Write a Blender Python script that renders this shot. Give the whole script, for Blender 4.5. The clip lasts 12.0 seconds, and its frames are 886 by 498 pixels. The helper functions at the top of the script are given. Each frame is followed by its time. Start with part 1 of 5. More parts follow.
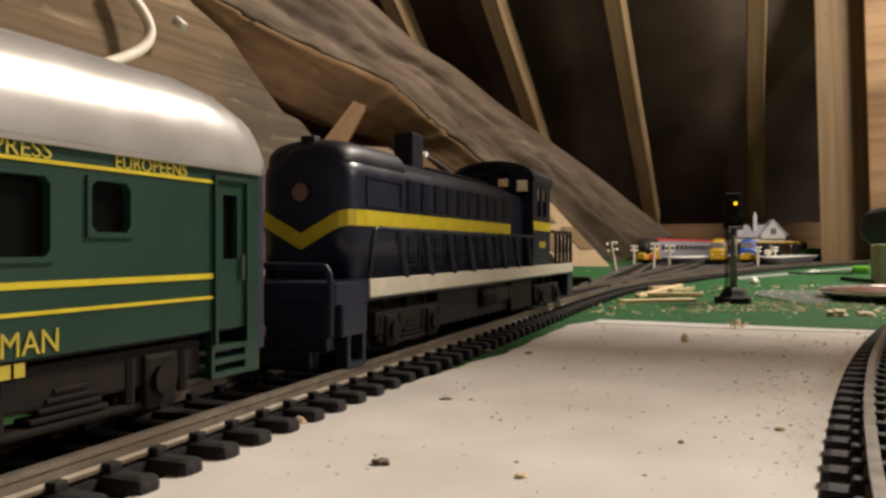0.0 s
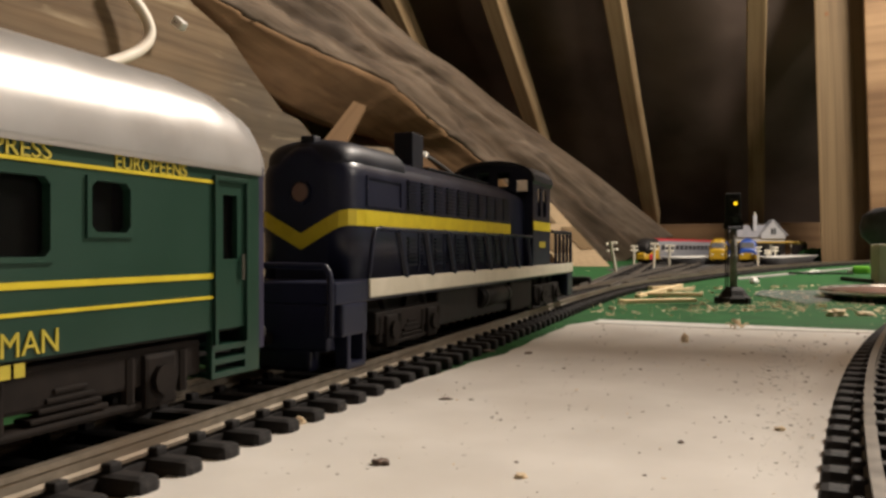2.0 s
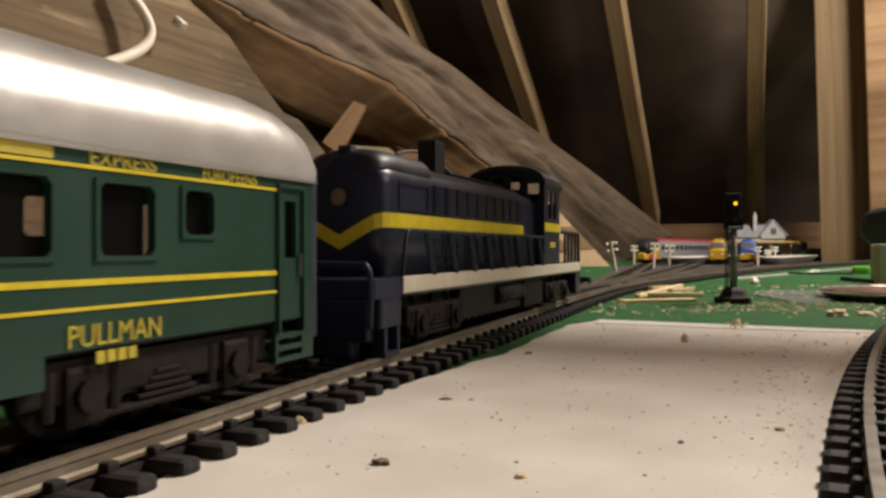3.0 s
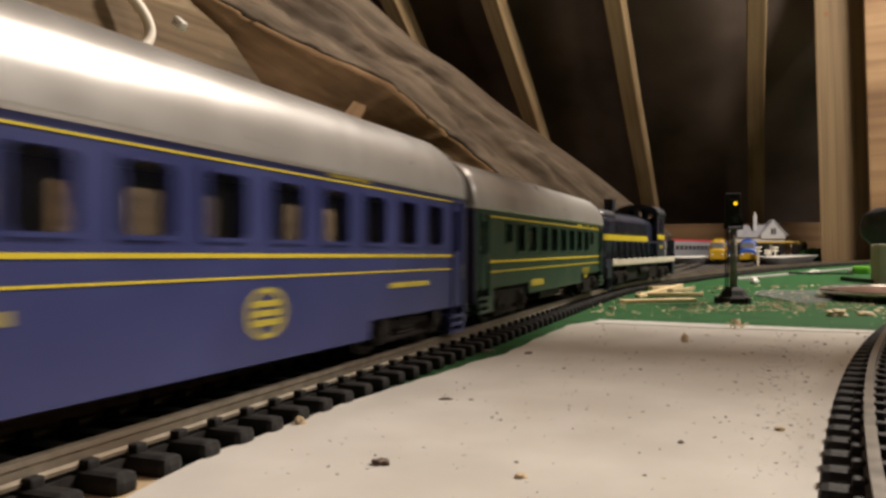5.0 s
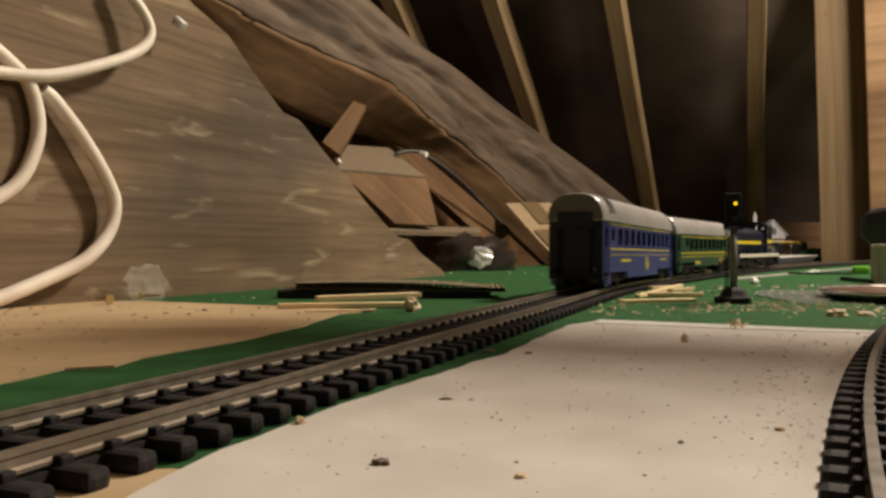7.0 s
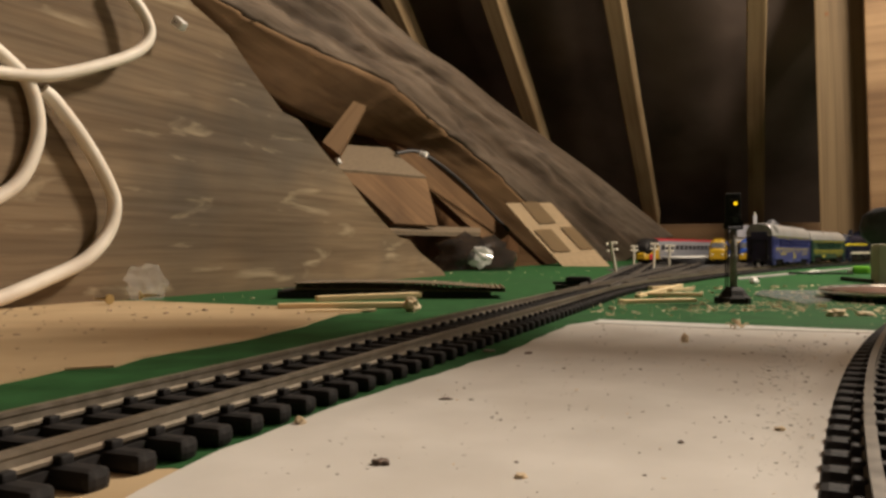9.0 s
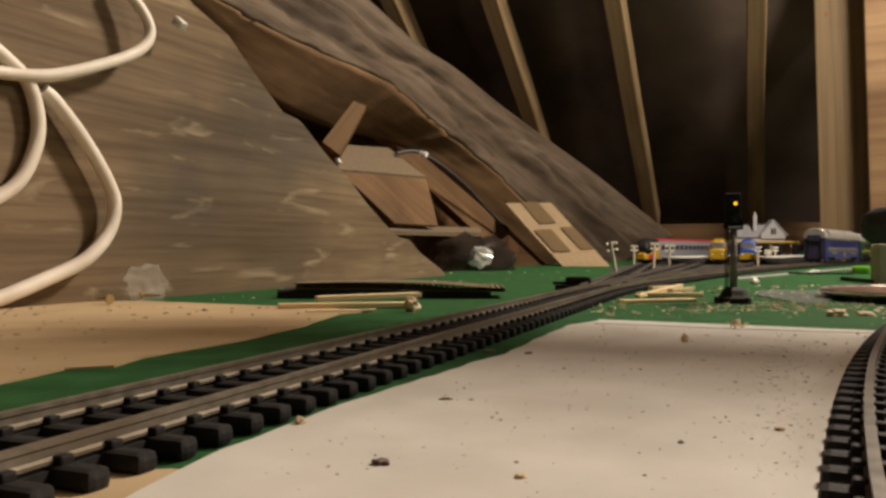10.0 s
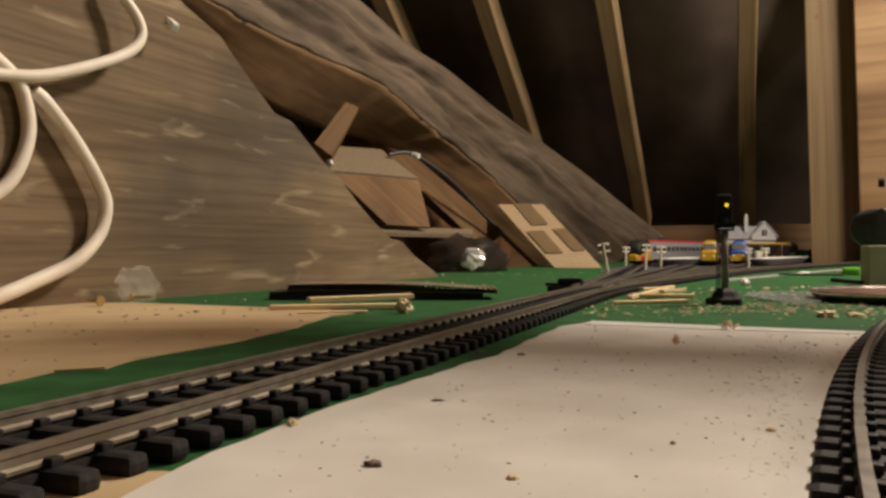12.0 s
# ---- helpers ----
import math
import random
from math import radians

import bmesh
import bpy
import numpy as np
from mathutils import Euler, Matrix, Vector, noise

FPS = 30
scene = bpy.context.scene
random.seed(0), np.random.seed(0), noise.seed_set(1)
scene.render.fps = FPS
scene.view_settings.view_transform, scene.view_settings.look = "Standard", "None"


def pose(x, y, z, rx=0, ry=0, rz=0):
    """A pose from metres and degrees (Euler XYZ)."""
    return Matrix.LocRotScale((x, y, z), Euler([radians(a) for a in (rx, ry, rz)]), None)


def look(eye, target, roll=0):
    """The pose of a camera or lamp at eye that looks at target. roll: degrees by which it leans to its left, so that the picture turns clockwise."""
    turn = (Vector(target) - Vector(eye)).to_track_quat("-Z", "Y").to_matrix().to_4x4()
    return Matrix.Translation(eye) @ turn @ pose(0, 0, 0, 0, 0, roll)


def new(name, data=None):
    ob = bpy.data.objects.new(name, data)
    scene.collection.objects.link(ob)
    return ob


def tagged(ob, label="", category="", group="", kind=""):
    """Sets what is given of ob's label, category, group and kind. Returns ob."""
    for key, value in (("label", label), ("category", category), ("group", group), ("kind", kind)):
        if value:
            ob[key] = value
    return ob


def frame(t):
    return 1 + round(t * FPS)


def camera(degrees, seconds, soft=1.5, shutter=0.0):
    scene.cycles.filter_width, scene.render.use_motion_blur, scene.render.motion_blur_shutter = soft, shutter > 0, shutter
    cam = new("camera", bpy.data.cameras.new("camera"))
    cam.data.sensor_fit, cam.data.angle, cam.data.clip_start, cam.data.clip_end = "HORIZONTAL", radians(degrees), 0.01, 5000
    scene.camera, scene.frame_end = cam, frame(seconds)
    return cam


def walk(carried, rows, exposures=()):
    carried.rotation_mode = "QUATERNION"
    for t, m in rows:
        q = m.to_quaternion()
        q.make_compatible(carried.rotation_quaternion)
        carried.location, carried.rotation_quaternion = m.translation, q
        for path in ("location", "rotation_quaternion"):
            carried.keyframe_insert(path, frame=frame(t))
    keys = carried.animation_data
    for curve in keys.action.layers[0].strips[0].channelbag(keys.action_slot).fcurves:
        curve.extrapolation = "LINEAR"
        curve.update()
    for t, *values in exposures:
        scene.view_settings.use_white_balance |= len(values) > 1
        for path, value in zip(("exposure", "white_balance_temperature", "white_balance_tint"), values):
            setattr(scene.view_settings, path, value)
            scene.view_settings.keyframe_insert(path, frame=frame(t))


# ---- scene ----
# A model railway in an attic: a still camera a thumb's height over the layout board.
EYE = 0.02616
FULL = 2.0 * math.pi


def aim(yaw, pitch):
    a = radians(yaw)
    return look((0, 0, EYE), (math.sin(a), math.cos(a), EYE + math.tan(radians(pitch))), -0.07)


cam = camera(58.5, 12.0, soft=2.9, shutter=0.7)
walk(cam, [(0, aim(0, -.02)), (10.5, aim(0, -.02)), (10.8, aim(0, -.01)), (11.0, aim(.03, .02)), (11.5, aim(.25, .05)),
           (12.0, aim(.56, .08))],
     exposures=[(0, 0.0, 6200, 10), (3.0, 0.0, 6200, 10), (5.5, -.12, 6200, 10), (6.8, -.22, 6600, 10), (12.0, -.25, 6600, 10)])

# ---- light: one bare bulb under the rafters, and the faint glow of the rest of the attic ----
world = bpy.data.worlds.new("attic_air")
scene.world = world
world.use_nodes = True
world.node_tree.nodes["Background"].inputs[0].default_value = (1.0, .78, .55, 1)
world.node_tree.nodes["Background"].inputs[1].default_value = .07


def bulb(name, at, power, size, colour=(1.0, .88, .73)):
    lamp = bpy.data.lights.new(name, "POINT")
    lamp.energy, lamp.shadow_soft_size, lamp.color = power, size, colour
    ob = new(name, lamp)
    ob.location = at
    return ob


bulb("ceiling_bulb_light", (.72, .66, .88), 80.0, .09)
bulb("far_bulb_light", (1.15, .05, .55), 13.0, .06)


# ---- materials ----
def nodes_of(m):
    m.use_nodes = True
    return m.node_tree.nodes, m.node_tree.links, m.node_tree.nodes["Principled BSDF"]


def surf(name, a, b, scale=200.0, rough=.6, metal=0.0, bump=.0, stretch=(1, 1, 1), c=None, cscale=12.0, spec=.5,
         detail=6.0, contrast=(.35, .65), rvar=.12, step=.0004):
    """A surface of two colours mixed by noise, with a third in broad stains, uneven gloss and a fine relief."""
    m = bpy.data.materials.new(name)
    n, l, p = nodes_of(m)
    co = n.new("ShaderNodeTexCoord")
    mp = n.new("ShaderNodeMapping")
    mp.inputs["Scale"].default_value = stretch
    l.new(co.outputs["Object"], mp.inputs["Vector"])
    t = n.new("ShaderNodeTexNoise")
    t.inputs["Scale"].default_value, t.inputs["Detail"].default_value = scale, detail
    l.new(mp.outputs[0], t.inputs["Vector"])
    r = n.new("ShaderNodeValToRGB")
    r.color_ramp.elements[0].position, r.color_ramp.elements[1].position = contrast
    r.color_ramp.elements[0].color, r.color_ramp.elements[1].color = (*a, 1), (*b, 1)
    l.new(t.outputs["Fac"], r.inputs[0])
    out = r.outputs[0]
    if c:
        t2 = n.new("ShaderNodeTexNoise")
        t2.inputs["Scale"].default_value, t2.inputs["Detail"].default_value = cscale, 4
        l.new(co.outputs["Object"], t2.inputs["Vector"])
        r2 = n.new("ShaderNodeValToRGB")
        r2.color_ramp.elements[0].position, r2.color_ramp.elements[1].position = .48, .68
        l.new(t2.outputs["Fac"], r2.inputs[0])
        mx = n.new("ShaderNodeMix")
        mx.data_type = "RGBA"
        l.new(r2.outputs[0], mx.inputs["Factor"])
        l.new(out, mx.inputs["A"])
        mx.inputs["B"].default_value = (*c, 1)
        out = mx.outputs["Result"]
    l.new(out, p.inputs["Base Color"])
    mr = n.new("ShaderNodeMapRange")
    mr.inputs["To Min"].default_value, mr.inputs["To Max"].default_value = max(.03, rough - rvar), min(1, rough + rvar)
    l.new(t.outputs["Fac"], mr.inputs["Value"])
    l.new(mr.outputs[0], p.inputs["Roughness"])
    p.inputs["Metallic"].default_value, p.inputs["Specular IOR Level"].default_value = metal, spec
    if bump:
        bp = n.new("ShaderNodeBump")
        bp.inputs["Strength"].default_value, bp.inputs["Distance"].default_value = bump, step
        l.new(t.outputs["Fac"], bp.inputs["Height"])
        l.new(bp.outputs[0], p.inputs["Normal"])
    return m


def wood(name, a, b, c, axis=1, grain=60.0, rough=.65, bump=.5, stain=5.0, step=.001, streak=.07, lines=.85):
    """Sawn wood with its grain along one axis of the object: fine grain, wavering dark streaks, broad stains and knots."""
    st = [1.0, 1.0, 1.0]
    st[axis] = streak
    m = surf(name, a, b, grain, rough, 0, bump, tuple(st), c, stain, .3, 9.0, (.36, .64), .1, step)
    n, l, p = m.node_tree.nodes, m.node_tree.links, m.node_tree.nodes["Principled BSDF"]
    src = p.inputs["Base Color"].links[0].from_socket
    co = n.new("ShaderNodeTexCoord")

    def times(source, factor, strength):
        mx = n.new("ShaderNodeMix")
        mx.data_type, mx.blend_type = "RGBA", "MULTIPLY"
        mx.inputs["Factor"].default_value = strength
        l.new(source, mx.inputs["A"])
        l.new(factor, mx.inputs["B"])
        return mx.outputs["Result"]

    def ramp(source, p0, p1, c0, c1):
        r = n.new("ShaderNodeValToRGB")
        r.color_ramp.elements[0].position, r.color_ramp.elements[1].position = p0, p1
        r.color_ramp.elements[0].color, r.color_ramp.elements[1].color = (*c0, 1), (*c1, 1)
        l.new(source, r.inputs[0])
        return r.outputs[0]
    # wavering growth lines
    mp = n.new("ShaderNodeMapping")
    st2 = [1.0, 1.0, 1.0]
    st2[axis] = streak * 1.6
    mp.inputs["Scale"].default_value = st2
    l.new(co.outputs["Object"], mp.inputs["Vector"])
    g = n.new("ShaderNodeTexNoise")
    g.inputs["Scale"].default_value, g.inputs["Detail"].default_value, g.inputs["Distortion"].default_value = grain * .35, 3, 1.2
    l.new(mp.outputs[0], g.inputs["Vector"])
    out = times(src, ramp(g.outputs["Fac"], .40, .56, (.58, .52, .46), (1, 1, 1)), lines)
    # fine dark pores
    mp3 = n.new("ShaderNodeMapping")
    st3 = [1.0, 1.0, 1.0]
    st3[axis] = streak * .5
    mp3.inputs["Scale"].default_value = st3
    l.new(co.outputs["Object"], mp3.inputs["Vector"])
    f = n.new("ShaderNodeTexNoise")
    f.inputs["Scale"].default_value, f.inputs["Detail"].default_value = grain * 6, 4
    l.new(mp3.outputs[0], f.inputs["Vector"])
    out = times(out, ramp(f.outputs["Fac"], .35, .55, (.70, .66, .62), (1, 1, 1)), .8)
    # knots
    mp2 = n.new("ShaderNodeMapping")
    st4 = [1.0, 1.0, 1.0]
    st4[axis] = .3
    mp2.inputs["Scale"].default_value = st4
    l.new(co.outputs["Object"], mp2.inputs["Vector"])
    v = n.new("ShaderNodeTexVoronoi")
    v.inputs["Scale"].default_value = grain * .16
    l.new(mp2.outputs[0], v.inputs["Vector"])
    out = times(out, ramp(v.outputs["Distance"], .03, .11, (.42, .34, .28), (1, 1, 1)), .8)
    l.new(out, p.inputs["Base Color"])
    return m


def glow(name, colour, power):
    m = bpy.data.materials.new(name)
    n, l, p = nodes_of(m)
    p.inputs["Base Color"].default_value = (*colour, 1)
    p.inputs["Emission Color"].default_value = (*colour, 1)
    p.inputs["Emission Strength"].default_value = power
    return m


# pale film colour for the highlight on the dark plastic bag
BAGGLINT = surf("bag_highlight_film", (.55, .53, .50), (.72, .70, .66), 60, .16, .2, .2)


def glass(name, colour=(.9, .95, .95), rough=.06, alpha=.25):
    m = bpy.data.materials.new(name)
    n, l, p = nodes_of(m)
    p.inputs["Base Color"].default_value = (*colour, 1)
    p.inputs["Roughness"].default_value, p.inputs["Alpha"].default_value = rough, alpha
    return m


GREEN = surf("green_board_paint", (.015, .064, .018), (.030, .106, .034), 90, .85, 0, .3, (1, 1, 1), (.024, .074, .026), 9, .12)
BARE = surf("bare_plywood", (.44, .315, .18), (.56, .415, .25), 70, .7, 0, .2, (.10, 1, 1), (.40, .285, .16), 16, .3, 8, (.25, .75), .1, .0004)
WHITE = surf("white_sheet_paint", (.62, .58, .53), (.71, .67, .62), 60, .5, 0, .25, (1, 1, 1), (.59, .545, .49), 22, .5, 10)
OLDWOOD = wood("weathered_board_wood", (.145, .100, .058), (.235, .165, .098), (.110, .084, .058), 1, 52, .8, .8, 7, .002, .06, .4)


def scratched(m, colour, scale, stretch, amount):
    """Pale ragged scratches and scuffs over a material's own colour."""
    n, l, p = m.node_tree.nodes, m.node_tree.links, m.node_tree.nodes["Principled BSDF"]
    src = p.inputs["Base Color"].links[0].from_socket
    co, mp, t, r, mx = [n.new(k) for k in ("ShaderNodeTexCoord", "ShaderNodeMapping", "ShaderNodeTexNoise", "ShaderNodeValToRGB", "ShaderNodeMix")]
    mp.inputs["Scale"].default_value, mp.inputs["Rotation"].default_value = stretch, (radians(9), 0, 0)
    t.inputs["Scale"].default_value, t.inputs["Detail"].default_value, t.inputs["Distortion"].default_value = scale, 8, .5
    r.color_ramp.elements[0].position, r.color_ramp.elements[1].position = .60, .70
    r.color_ramp.elements[1].color = (amount, amount, amount, 1)
    mx.data_type = "RGBA"
    mx.inputs["B"].default_value = (*colour, 1)
    l.new(co.outputs["Object"], mp.inputs["Vector"])
    l.new(mp.outputs[0], t.inputs["Vector"])
    l.new(t.outputs["Fac"], r.inputs[0])
    l.new(r.outputs[0], mx.inputs["Factor"])
    l.new(src, mx.inputs["A"])
    l.new(mx.outputs["Result"], p.inputs["Base Color"])


scratched(OLDWOOD, (.098, .078, .058), 7, (1, .35, 1), .7)
scratched(OLDWOOD, (.25, .140, .062), 6, (1, .25, 1.6), .75)
scratched(OLDWOOD, (.36, .285, .185), 95, (1, .20, 1), .6)
GREYWOOD = wood("grey_weathered_timber", (.095, .071, .051), (.150, .114, .083), (.072, .054, .040), 0, 30, .85, .8, 8, .003, .05)
REDWOOD = wood("brown_timber", (.20, .105, .05), (.30, .165, .082), (.14, .075, .036), 0, 20, .75, .5, 6, .002)
PINE = wood("pale_pine", (.150, .100, .049), (.180, .122, .062), (.132, .086, .041), 2, 30, .6, .3, 4, .001, .03, .3)
# darker copy of brown_timber: the gap's shade is mixed into its colour
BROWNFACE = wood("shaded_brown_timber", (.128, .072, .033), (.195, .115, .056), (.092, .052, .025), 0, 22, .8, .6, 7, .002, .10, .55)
STICK = surf("pale_stripwood", (.76, .57, .31), (.87, .69, .42), 260, .6, 0, .2, (.06, 1, 1), step=.0002)
FELT = surf("dark_roofing_felt", (.050, .036, .029), (.135, .098, .078), 6, .75, 0, .5, (1, 1, .5), (.168, .124, .100), 2.2, .4, 8, (.3, .7), .1, .01)
SLEEPER = surf("black_sleeper_plastic", (.014, .0125, .0125), (.028, .025, .025), 500, .62, 0, .3, spec=.25, step=.0001)
RAIL = surf("nickel_silver_rail", (.19, .16, .12), (.29, .25, .20), 400, .48, .6, .1, (1, 1, 1), (.19, .15, .11), 40)
GREYRAIL = surf("dull_rail", (.105, .092, .080), (.18, .16, .138), 400, .5, .6, .1)
NAVY = surf("navy_body_plastic", (.010, .012, .030), (.014, .017, .040), 120, .36, 0, .05, spec=.4)
NAVYTOP = surf("navy_roof_plastic", (.007, .008, .018), (.011, .013, .026), 120, .5, 0, .05)
CGREEN = surf("coach_green", (.0090, .0350, .0225), (.0118, .043, .0280), 60, .36, 0, .04)
CBLUE = surf("coach_blue", (.025, .031, .125), (.033, .041, .155), 60, .38, 0, .04)
SILVER = surf("silver_roof_paint", (.46, .445, .435), (.54, .525, .515), 160, .30, .5, .05, c=(.43, .415, .405), cscale=40, rvar=.07)
YELLOW = surf("yellow_lining", (.56, .44, .012), (.66, .53, .02), 300, .45, 0, 0)
LETTER = surf("yellow_lettering", (.40, .33, .03), (.50, .41, .04), 300, .5, 0, 0)
CREAM = surf("cream_stripe", (.52, .48, .38), (.60, .555, .45), 200, .5, 0, 0)
BLACK = surf("black_underframe", (.010, .009, .009), (.020, .018, .017), 300, .6, 0, .3, spec=.2, step=.0002)
BROWNBLACK = surf("brown_black_bogie", (.0085, .0061, .0052), (.0150, .0110, .0092), 300, .7, 0, .4, spec=.15, step=.0002)
STEEL = surf("wheel_steel", (.25, .23, .21), (.40, .37, .34), 300, .35, .9, 0)
PANE = glass("window_pane", (.03, .03, .03), .08, .12)
# dim lens: its copper reflection is put in as colour and a faint glow
LENS = glow("copper_glint_lens", (.21, .12, .085), .01)
CABLEW = surf("white_cable_sheath", (.74, .66, .56), (.83, .76, .66), 90, .5, 0, .15, c=(.60, .51, .42), cscale=45)
CABLEG = surf("grey_cable_sheath", (.030, .027, .027), (.055, .050, .048), 200, .5, 0, .1)
PLASTICW = surf("white_clip_plastic", (.70, .68, .64), (.80, .78, .74), 200, .4, 0, 0)
DARKPL = surf("dark_grey_plastic", (.028, .028, .030), (.045, .045, .048), 150, .42, 0, .1)
CARD = surf("brown_cardboard", (.27, .195, .112), (.34, .25, .148), 30, .8, 0, .1, (1, 12, 1))
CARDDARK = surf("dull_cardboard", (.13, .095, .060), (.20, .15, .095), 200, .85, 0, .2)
TAPE = glass("parcel_tape", (.21, .145, .08), .3, .7)
WRAP = glass("crumpled_clear_plastic", (.85, .82, .78), .06, .09)
LINEW = surf("dulled_white_line", (.24, .23, .22), (.34, .32, .30), 90, .7, 0, .2)
BEIGE = surf("beige_block", (.45, .40, .31), (.54, .48, .38), 60, .7, 0, .2)
LIME = surf("bright_green_plastic", (.12, .36, .02), (.17, .46, .04), 90, .4, 0, 0)
RUST = surf("red_brown_lacquer", (.085, .032, .02), (.13, .052, .03), 40, .35, 0, .05)
CHROME = surf("bright_rim", (.60, .57, .53), (.72, .69, .64), 90, .2, .9, 0)
MODELW = surf("model_white", (0.326, 0.326, 0.346), (0.378, 0.378, 0.393), 120, .6, 0, 0)
MODELROOF = surf("model_pale_roof", (0.206, 0.201, 0.225), (0.255, 0.250, 0.269), 120, .7, 0, .2)
MRED = surf("model_red", (0.288, 0.016, 0.024), (0.360, 0.024, 0.036), 120, .4, 0, 0)
MSILVER = surf("model_grey", (0.147, 0.147, 0.162), (0.196, 0.196, 0.211), 120, .4, 0, 0)
MYEL = surf("model_yellow", (0.324, 0.189, 0.005), (0.360, 0.225, 0.009), 120, .4, 0, 0)
MBLUE = surf("model_blue", (0.012, 0.042, 0.216), (0.018, 0.060, 0.270), 120, .4, 0, 0)
TARMAC = surf("grey_trackbed", (0.041, 0.039, 0.038), (0.075, 0.071, 0.068), 250, .85, 0, .5)
CHIP = surf("wood_chip", (.72, .55, .34), (.86, .70, .48), 400, .7, 0, .2)
CHIPDARK = surf("dark_chip", (.13, .09, .07), (.24, .17, .13), 500, .7, 0, .4)
LAMPGLASS = glow("signal_amber_light", (1.0, .62, .01), 1.5)
SIGPOST = surf("grey_signal_post", (.20, .19, .17), (.28, .26, .24), 200, .5, .3, .1)
BRASS = surf("brass_screw", (.50, .36, .16), (.62, .46, .22), 200, .3, .9, 0)


# ---- building tools ----
def mesh_of(name, bm, material, smooth=False):
    me = bpy.data.meshes.new(name)
    if smooth:
        for f in bm.faces:
            f.smooth = len(f.verts) <= 4
    bm.normal_update()
    bm.to_mesh(me)
    bm.free()
    me.materials.append(material)
    return me


def part(name, bm, material, parent=None, label="", at=None, smooth=False):
    """One mesh object, under a thing or part, or on its own."""
    ob = new(name, mesh_of(name, bm, material, smooth))
    if parent:
        ob.parent = parent
    if at is not None:
        ob.matrix_basis = at
    if label:
        ob["label"] = label
    return ob


def thing(name, label, category, at=None, group="", kind=""):
    ob = new(name)
    ob.empty_display_size = .01
    if at is not None:
        ob.matrix_basis = at
    return tagged(ob, label, category, group, kind)


def box(x0, x1, y0, y1, z0, z1, bevel=0.0, bm=None, m=None):
    """A box, with its edges bevelled, into bm."""
    out = bm or bmesh.new()
    made = bmesh.ops.create_cube(out, size=1)["verts"]
    for v in made:
        v.co = Vector((x0 + (v.co.x + .5) * (x1 - x0), y0 + (v.co.y + .5) * (y1 - y0), z0 + (v.co.z + .5) * (z1 - z0)))
        if m:
            v.co = m @ v.co
    if bevel:
        edges = list({e for v in made for e in v.link_edges})
        bmesh.ops.bevel(out, geom=edges, offset=bevel, segments=2, affect="EDGES", profile=.6)
    return out


def rod(a, b, r, bm=None, n=10, r2=None):
    """A round rod from a to b, into bm."""
    out = bm or bmesh.new()
    a, b = Vector(a), Vector(b)
    d = b - a
    m = Matrix.Translation((a + b) / 2) @ d.to_track_quat("Z", "Y").to_matrix().to_4x4()
    bmesh.ops.create_cone(out, cap_ends=True, segments=n, radius1=r, radius2=r if r2 is None else r2, depth=d.length, matrix=m)
    return out


def tube(points, r, bm=None, n=8, close=False):
    """A round tube through the points."""
    out = bm or bmesh.new()
    pts = [Vector(p) for p in points]
    rings = []
    for i, p in enumerate(pts):
        d = (pts[min(i + 1, len(pts) - 1)] - pts[max(i - 1, 0)]).normalized()
        side = d.orthogonal().normalized() if i == 0 else (side - d * side.dot(d)).normalized()
        up = d.cross(side)
        rings.append([out.verts.new(p + (side * math.cos(FULL * k / n) + up * math.sin(FULL * k / n)) * r) for k in range(n)])
    for a, b in zip(rings, rings[1:]):
        for k in range(n):
            out.faces.new((a[k], a[(k + 1) % n], b[(k + 1) % n], b[k]))
    out.faces.new(rings[0][::-1])
    out.faces.new(rings[-1])
    return out


def spline(points, per=8):
    """Points on a smooth curve through the given ones."""
    p = [Vector(q) for q in points]
    p = [p[0] * 2 - p[1]] + p + [p[-1] * 2 - p[-2]]
    out = []
    for i in range(1, len(p) - 2):
        for k in range(per):
            t = k / per
            out.append(.5 * ((2 * p[i]) + (p[i + 1] - p[i - 1]) * t + (2 * p[i - 1] - 5 * p[i] + 4 * p[i + 1] - p[i + 2]) * t * t
                             + (3 * p[i] - p[i - 1] - 3 * p[i + 1] + p[i + 2]) * t ** 3))
    out.append(p[-2])
    return out


def loft(sections, bm=None, caps=True):
    """A skin over closed sections of equal length."""
    out = bm or bmesh.new()
    rings = [[out.verts.new(q) for q in s] for s in sections]
    n = len(rings[0])
    for a, b in zip(rings, rings[1:]):
        for k in range(n):
            out.faces.new((a[k], a[(k + 1) % n], b[(k + 1) % n], b[k]))
    if caps:
        out.faces.new(rings[0][::-1])
        out.faces.new(rings[-1])
    bmesh.ops.recalc_face_normals(out, faces=out.faces)
    return out


def turned(profile, bm=None, n=24, at=(0, 0, 0), caps=True):
    """A turned form from (radius, height) pairs."""
    return loft([[(at[0] + r * math.cos(FULL * k / n), at[1] + r * math.sin(FULL * k / n), at[2] + z) for k in range(n)]
                 for r, z in profile], bm, caps)


def plate(outline, z0, z1, bm=None):
    """A flat plate with that outline."""
    return loft([[(x, y, z0) for x, y in outline], [(x, y, z1) for x, y in outline]], bm)


